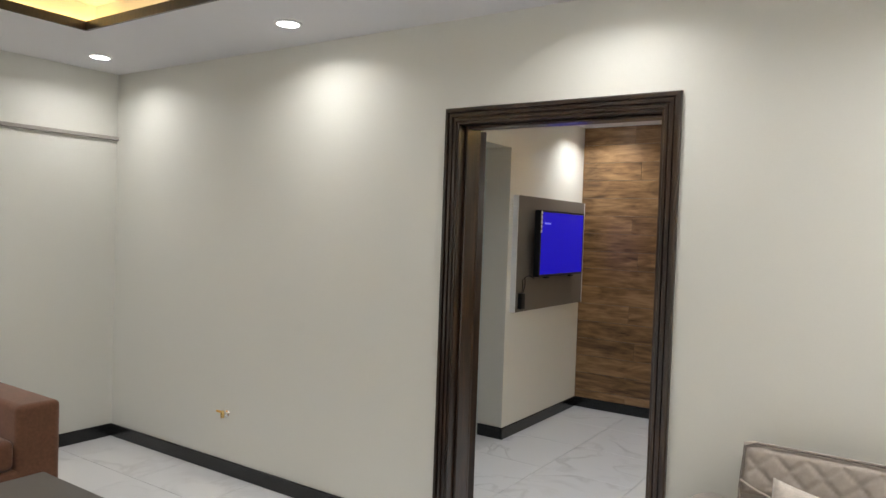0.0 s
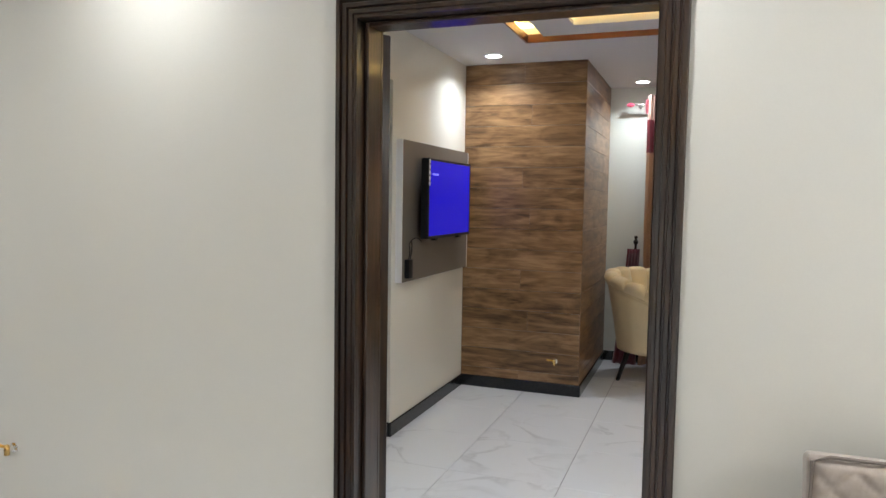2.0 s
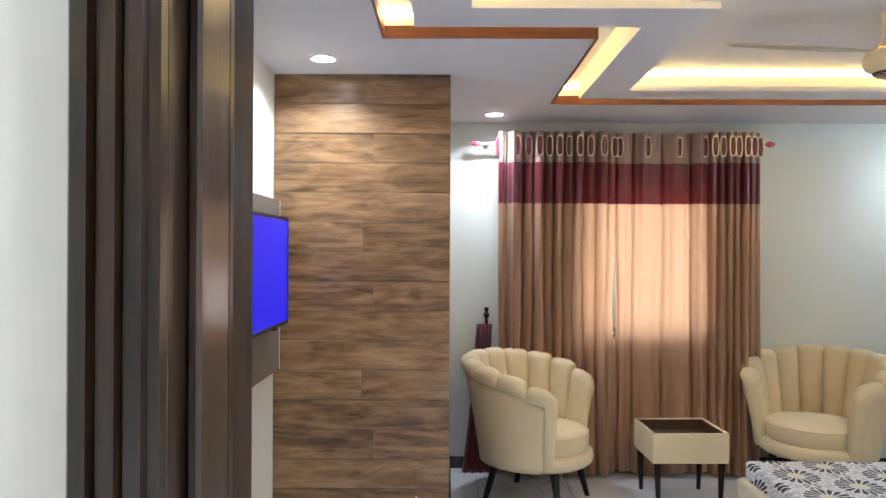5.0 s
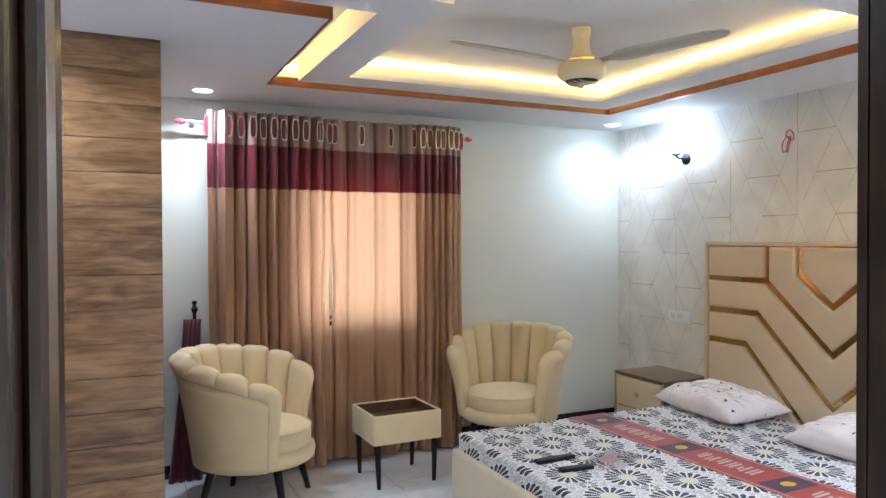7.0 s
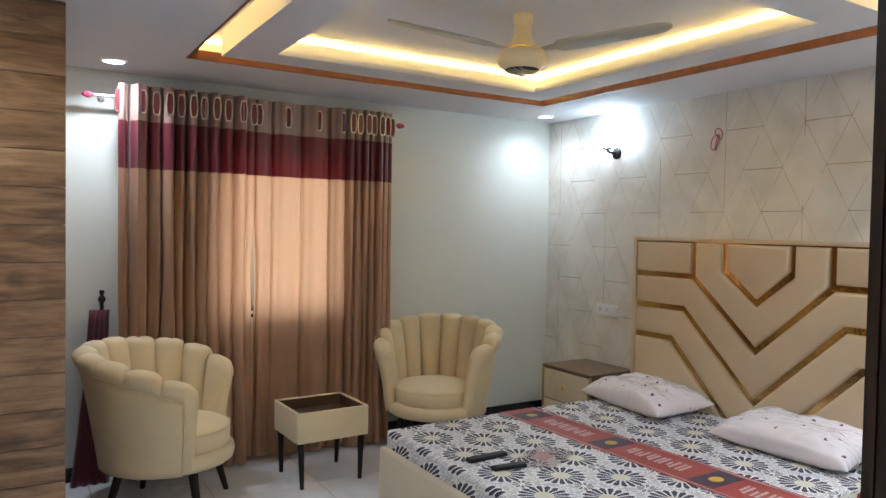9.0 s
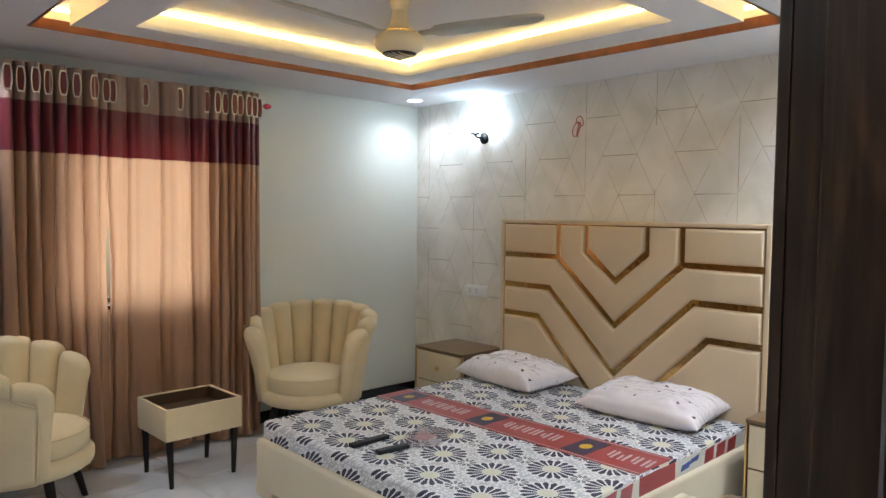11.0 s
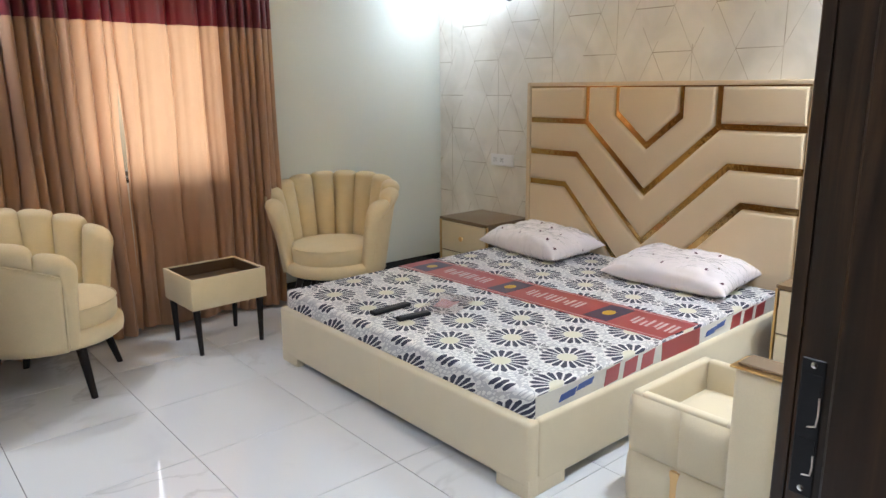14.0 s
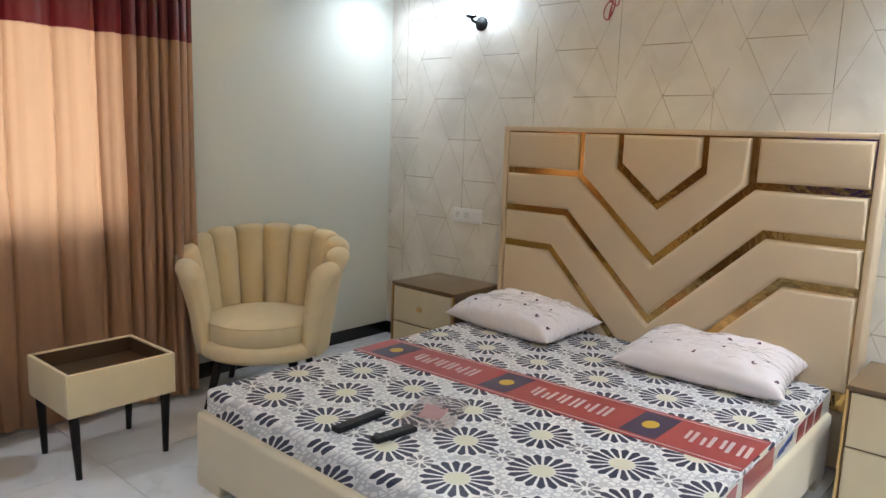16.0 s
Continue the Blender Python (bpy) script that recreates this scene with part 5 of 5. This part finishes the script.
def gas_tap(x, y, z):
    ob = thing("gas_tap", "small brass gas tap on the wall near the floor", "tap", (x, y, z), 0, "wall gas taps")
    smooth(part("rosette", lathe([(0.022, 0), (0.020, 0.004), (0.010, 0.006), (0.009, 0.030)], 16, axis=Matrix.Rotation(radians(90), 4, "X")), CHROME, ob))
    smooth(part("valve", lathe([(0.011, -0.022), (0.012, 0.0), (0.011, 0.016), (0.006, 0.022)], 12, at=(0, -0.035, 0)), BRASS, ob))
    part("lever", box(-0.055, 0.004, -0.040, -0.030, 0.006, 0.018, 0.003, 2), mat("yellow_lever", (0.62, 0.32, 0.03), 0.4), ob, "yellow lever")
    return ob


tap = gas_tap(-3.01, LY1, 0.372)
copy_thing(tap, pose(-1.325, WOODY, 0.252))

# ---- wall lamp, sockets, wire ----
sconce = thing("wall_lamp", "black wall lamp with a glowing clear glass shade", "wall lamp", (X1, 6.275, 2.145))
smooth(part("backplate", lathe([(0.045, 0), (0.045, 0.010), (0.034, 0.018), (0.012, 0.022)], 24, axis=Matrix.Rotation(radians(-90), 4, "Y")), BLACKP, sconce))
smooth(part("arm", tube([(-0.015, 0, 0), (-0.06, 0, 0), (-0.095, 0, 0.006), (-0.105, 0, 0.025)], 0.009, 10), BLACKP, sconce))
smooth(part("cup", lathe([(0.014, 0.018), (0.034, 0.026), (0.036, 0.034), (0.02, 0.036)], 20, at=(-0.105, 0, 0)), BLACKP, sconce))
smooth(part("bulb", lathe([(0.012, 0.036), (0.022, 0.06), (0.030, 0.095), (0.027, 0.125), (0.012, 0.142), (0.001, 0.145)], 20, at=(-0.105, 0, 0)), GLASSW, sconce, "glowing cool white bulb"))
lamp = new("wall_lamp_light", bpy.data.lights.new("wall_lamp_light", "POINT"))
lamp.data.energy, lamp.data.color, lamp.data.shadow_soft_size = 2.1, (0.60, 0.86, 1.0), 0.03
lamp.location = (X1 - 0.105, 6.275, 2.325)

plate = thing("socket_plate", "white triple wall socket plate beside the bed", "socket", (X1, 6.330, 0.940))
smooth(part("plate", box(-0.010, 0, -0.120, 0.120, -0.045, 0.045, 0.003, 2), WHITEP, plate))
for y in (0.072, 0.000):
    m = smooth(part("module", box(-0.0125, -0.009, y - 0.028, y + 0.028, -0.032, 0.032, 0.0015, 1), WHITEP, plate))
    for dy, dz in ((-0.011, -0.010), (0.011, -0.010), (-0.011, 0.012), (0.011, 0.012), (0, 0.002)):
        part("hole", box(-0.0129, -0.0124, y + dy - 0.0024, y + dy + 0.0024, dz - 0.0045, dz + 0.0045), BLACKP, m)
part("switch", box(-0.0145, -0.009, -0.100, -0.046, -0.030, 0.030, 0.0025, 2), WHITEP, plate)

wire = thing("wire_loop", "loose red wire loop poking out of the wall", "wire", (X1, 5.375, 2.178))
part("strand", tube([(-0.012 - 0.02 * math.sin(k / 7), 0.045 * math.sin(k / 3.2) * (1 - k / 40), -0.035 + 0.05 * math.cos(k / 2.7)) for k in range(26)] + [(0.004, 0.0, 0.0)], 0.0034, 6), REDW, wire)
part("strand", tube([(0.004, 0.0, 0.0)] + [(-0.02, 0.03 * math.cos(k / 2.4) - 0.015, 0.02 + 0.035 * math.sin(k / 2.1)) for k in range(14)], 0.0034, 6), REDW, wire)

# ---- ceiling fan ----
fan = thing("ceiling_fan", "ivory ceiling fan with three grey-beige blades, at rest", "ceiling fan", (0.79, 5.145, 0), 0)
smooth(part("canopy", lathe([(0.046, 2.601), (0.047, 2.595), (0.045, 2.565), (0.040, 2.540)], 28), IVORY, fan))
smooth(part("neck", lathe([(0.039, 2.541), (0.043, 2.497), (0.054, 2.467), (0.066, 2.445), (0.074, 2.437)], 28), IVORY, fan, "flared ivory neck"))
smooth(part("gold_ring", lathe([(0.075, 2.444), (0.086, 2.438), (0.086, 2.426), (0.070, 2.420)], 32), BRASS, fan, "gold trim ring"))
smooth(part("motor", lathe([(0.070, 2.428), (0.108, 2.423), (0.119, 2.407), (0.122, 2.380), (0.112, 2.355), (0.090, 2.338), (0.082, 2.334)], 36), IVORY, fan))
smooth(part("grille", lathe([(0.088, 2.342), (0.080, 2.329), (0.050, 2.323), (0.001, 2.322)], 32), BLACKWOOD, fan, "dark slotted underside"))
for k in range(5):
    y = 0.028 * (k - 2)
    w = math.sqrt(0.080 ** 2 - y * y)
    part("grille_bar", tube([(-w, y, 2.332), (-w * 0.7, y, 2.323), (0, y, 2.320), (w * 0.7, y, 2.323), (w, y, 2.332)], 0.003, 6), IVORY, fan)
smooth(part("cap", lathe([(0.020, 2.322), (0.020, 2.312), (0.010, 2.302), (0.001, 2.301)], 16), IVORY, fan))
for ang in (174, 304, 54):
    bm = bmesh.new()
    prof = [(0.10, 0.022), (0.16, 0.028), (0.19, 0.060), (0.26, 0.068), (0.50, 0.060), (0.63, 0.054), (0.675, 0.042), (0.70, 0.016)]
    top = []
    for r, w in prof:
        pitch = -0.16
        top.append((bm.verts.new((r, -w, 2.424 + 0.08 * r - w * pitch)), bm.verts.new((r, 0, 2.428 + 0.08 * r)), bm.verts.new((r, w, 2.424 + 0.08 * r + w * pitch))))
    for p, q in zip(top, top[1:]):
        for j in range(2):
            bm.faces.new((p[j], q[j], q[j + 1], p[j + 1]))
    bl = smooth(part("blade", bm, BLADE, fan))
    bl.rotation_euler.z = radians(ang)
    sm = bl.modifiers.new("thickness", "SOLIDIFY")
    sm.thickness = 0.005

# ---- lounge ----
sofa = thing("sofa", "taupe velvet sofa with diamond-quilted backs and dark piping", "sofa", (0, 0, 0))
part("base", box(-0.05, 2.0, 1.72, 2.57, 0.08, 0.27, 0.02, 3), SOFAF, sofa)
for x, y in ((-0.22, 1.78), (2.15, 1.78), (-0.22, 2.5), (2.15, 2.5)):
    part("foot", lathe([(0.022, 0), (0.03, 0.085)], 14, at=(x, y, 0)), BLACKWOOD, sofa)
for x0 in (-0.285, 2.0):
    bm = bmesh.new()
    rows = []
    for k in range(25):
        a = math.pi * k / 24
        rows.append((0.118 + 0.118 * -math.cos(a), 0.49 + 0.105 * math.sin(a)))
    outline = [(0.0, 0.08)] + rows + [(0.235, 0.08)]
    g = [[bm.verts.new((x0 + px, y, pz)) for px, pz in outline] for y in (1.66, 1.68, 2.0, 2.3, 2.56, 2.575)]
    for v in g[0] + g[-1]:
        v.co.x = x0 + 0.118 + (v.co.x - x0 - 0.118) * 0.9
        v.co.z = 0.09 + (v.co.z - 0.09) * 0.975
    for p, q in zip(g, g[1:]):
        for k in range(len(outline)):
            bm.faces.new((p[k], p[(k + 1) % len(outline)], q[(k + 1) % len(outline)], q[k]))
    bm.faces.new(g[0])
    bm.faces.new(g[-1])
    bmesh.ops.recalc_face_normals(bm, faces=bm.faces[:])
    smooth(part("arm", bm, SOFAF, sofa), 50)


def quilted(x0, x1, z0, z1, y, depth):
    """Upper back roll: a swollen slab with diamond stitching pressed in."""
    bm = bmesh.new()
    nx, nz = 64, 30
    g = []
    for i in range(nx + 1):
        line = []
        for j in range(nz + 1):
            u, v = i / nx, j / nz
            edge = min(1, min(u, 1 - u) * (x1 - x0) / 0.03, min(v, 1 - v) * (z1 - z0) / 0.03)
            full = math.sin(edge * math.pi / 2)
            px, pz = u * (x1 - x0), v * (z1 - z0)
            d = min(abs(((px + pz) / 0.10) % 1 - 0.5), abs(((px - pz) / 0.10) % 1 - 0.5))
            stitch = 0.007 * math.exp(-(d / 0.07) ** 2) * edge
            line.append(bm.verts.new((x0 + px, y - depth * full + stitch, z0 + pz)))
        g.append(line)
    for a, b in zip(g, g[1:]):
        for j in range(nz):
            bm.faces.new((a[j], b[j], b[j + 1], a[j + 1]))
    return bm


for k in range(3):
    a, b = -0.066 + k * 0.688, 0.578 + k * 0.688
    smooth(part("seat_cushion", box(a, b, 1.70, 2.30, 0.272, 0.43, 0.035, 4), SOFAF, sofa), 50)
    bk = smooth(part("back_cushion", box(a + 0.002, b - 0.002, 2.36, 2.46, 0.30, 0.848, 0.022, 4), SOFAF, sofa), 50)
    smooth(part("quilted_top", quilted(a + 0.004, b - 0.004, 0.672, 0.846, 2.366, 0.022), SOFAF, bk, "diamond-quilted taupe panel"), 60)
    part("piping", tube([(a + 0.01, 2.352, 0.40), (a + 0.006, 2.352, 0.70), (a + 0.012, 2.352, 0.832), (a + 0.05, 2.352, 0.846), (b - 0.05, 2.352, 0.846), (b - 0.012, 2.352, 0.832), (b - 0.006, 2.352, 0.70), (b - 0.01, 2.352, 0.40)], 0.005, 6), SOFAW, bk, "dark piping")
    part("piping", tube([(a + 0.005 + (b - a - 0.01) * q / 20, 2.346, 0.672 + 0.058 * (abs(q / 10 - 1) ** 3) - 0.012) for q in range(21)], 0.006, 6), SOFAF, bk)
    bk.matrix_basis = Matrix.Translation((0, 2.36, 0.43)) @ Matrix.Rotation(radians(-12), 4, "X") @ Matrix.Translation((0, -2.36, -0.43))
    smooth(part("lower_back", box(a + 0.01, b - 0.01, 2.335, 2.37, 0.43, 0.66, 0.015, 3), SOFAF, bk), 50)

cu = tagged(smooth(part("throw_cushion", cushion_mesh(0.192, 0.192, 0.07, seed=9.0), FURRY), 80), "square pale taupe chenille cushion leaning on the sofa", "cushion")
cu.matrix_basis = pose(0.225, 2.235, 0.575, 74, 0, -3) @ pose(0, 0, 0, 0, 0, -6)

GREYTOP = mat("dark_grey_top", (0.10, 0.09, 0.08), 0.5, vary=0.08)
brown = thing("brown_sofa", "rust-brown velvet sofa with square padded arms", "sofa", (-3.45, 1.03, 0), 0)
smooth(part("base", box(-0.52, 0.50, -0.95, 0.55, 0.10, 0.36, 0.03, 3), BROWNSOFA, brown), 50)
smooth(part("arm", box(-0.52, 0.50, 0.40, 0.60, 0.12, 0.655, 0.035, 4), BROWNSOFA, brown), 50)
smooth(part("backrest", box(-0.60, -0.34, -0.95, 0.60, 0.12, 0.80, 0.05, 4), BROWNSOFA, brown), 50)
smooth(part("seat_cushion", box(-0.34, 0.49, -0.90, 0.40, 0.36, 0.50, 0.04, 4), BROWNSOFA, brown), 50)
for x, y in ((-0.45, -0.85), (0.42, -0.85), (-0.45, 0.5), (0.42, 0.5)):
    part("foot", box(x - 0.03, x + 0.03, y - 0.03, y + 0.03, 0, 0.105), BLACKWOOD, brown)

table = thing("coffee_table", "low dark grey coffee table before the brown sofa", "coffee table", (-2.05, 0.85, 0))
smooth(part("tabletop", box(-0.70, 0.55, -0.35, 0.60, 0.365, 0.40, 0.006, 2), GREYTOP, table))
for x in (-0.6, 0.45):
    for y in (-0.27, 0.5):
        part("leg", box(x - 0.025, x + 0.025, y - 0.025, y + 0.025, 0, 0.366, 0.004, 1), BLACKWOOD, table)

ledge = thing("wall_ledge", "thin grey ledge moulding along the lounge wall", "ledge", (0, 0, 0))
part("strip", box(LX0, LX0 + 0.022, -1.2, LY1, 2.065, 2.091, 0.003, 1), mat("grey_moulding", (0.32, 0.30, 0.27), 0.6), ledge)

# ---- floor tiles ----
TS, TD = 0.6, 0.583
floor_ob = bpy.data.objects["floor"]
tile_data = {}


def tile(x0, x1, y0, y1):
    key = (round(x1 - x0, 3), round(y1 - y0, 3))
    if key not in tile_data:
        bm = box(0.0014, key[0] - 0.0014, 0.0014, key[1] - 0.0014, -0.006, 0, 0.0008, 1)
        me = bpy.data.meshes.new("tile")
        bm.to_mesh(me)
        bm.free()
        me.materials.append(TILE)
        tile_data[key] = me
    ob = new("tile", tile_data[key])
    ob.parent = floor_ob
    ob.location = (x0, y0, 0)


def tile_room(ax, bx, ay, by, ox, oy):
    kx0, kx1 = math.floor((ax - ox) / TS), math.ceil((bx - ox) / TS)
    ky0, ky1 = math.floor((ay - oy) / TD), math.ceil((by - oy) / TD)
    for i in range(kx0, kx1):
        for j in range(ky0, ky1):
            x0, x1 = max(ax, ox + i * TS), min(bx, ox + (i + 1) * TS)
            y0, y1 = max(ay, oy + j * TD), min(by, oy + (j + 1) * TD)
            if x1 - x0 > 0.004 and y1 - y0 > 0.004 and not (x1 < WOODX and y0 > WOODY):
                tile(x0, x1, y0, y1)


tile_room(X0, X1, Y0, Y1, -0.357, 4.027)
tile_room(X0 - 1.135, X0, Y0, PY1, -0.357, 4.027)
tile_room(DX0, DX1, LY1, Y0, -0.357, 4.027)
tile_room(LX0, LX1, LY0, LY1, -0.357, 4.027)
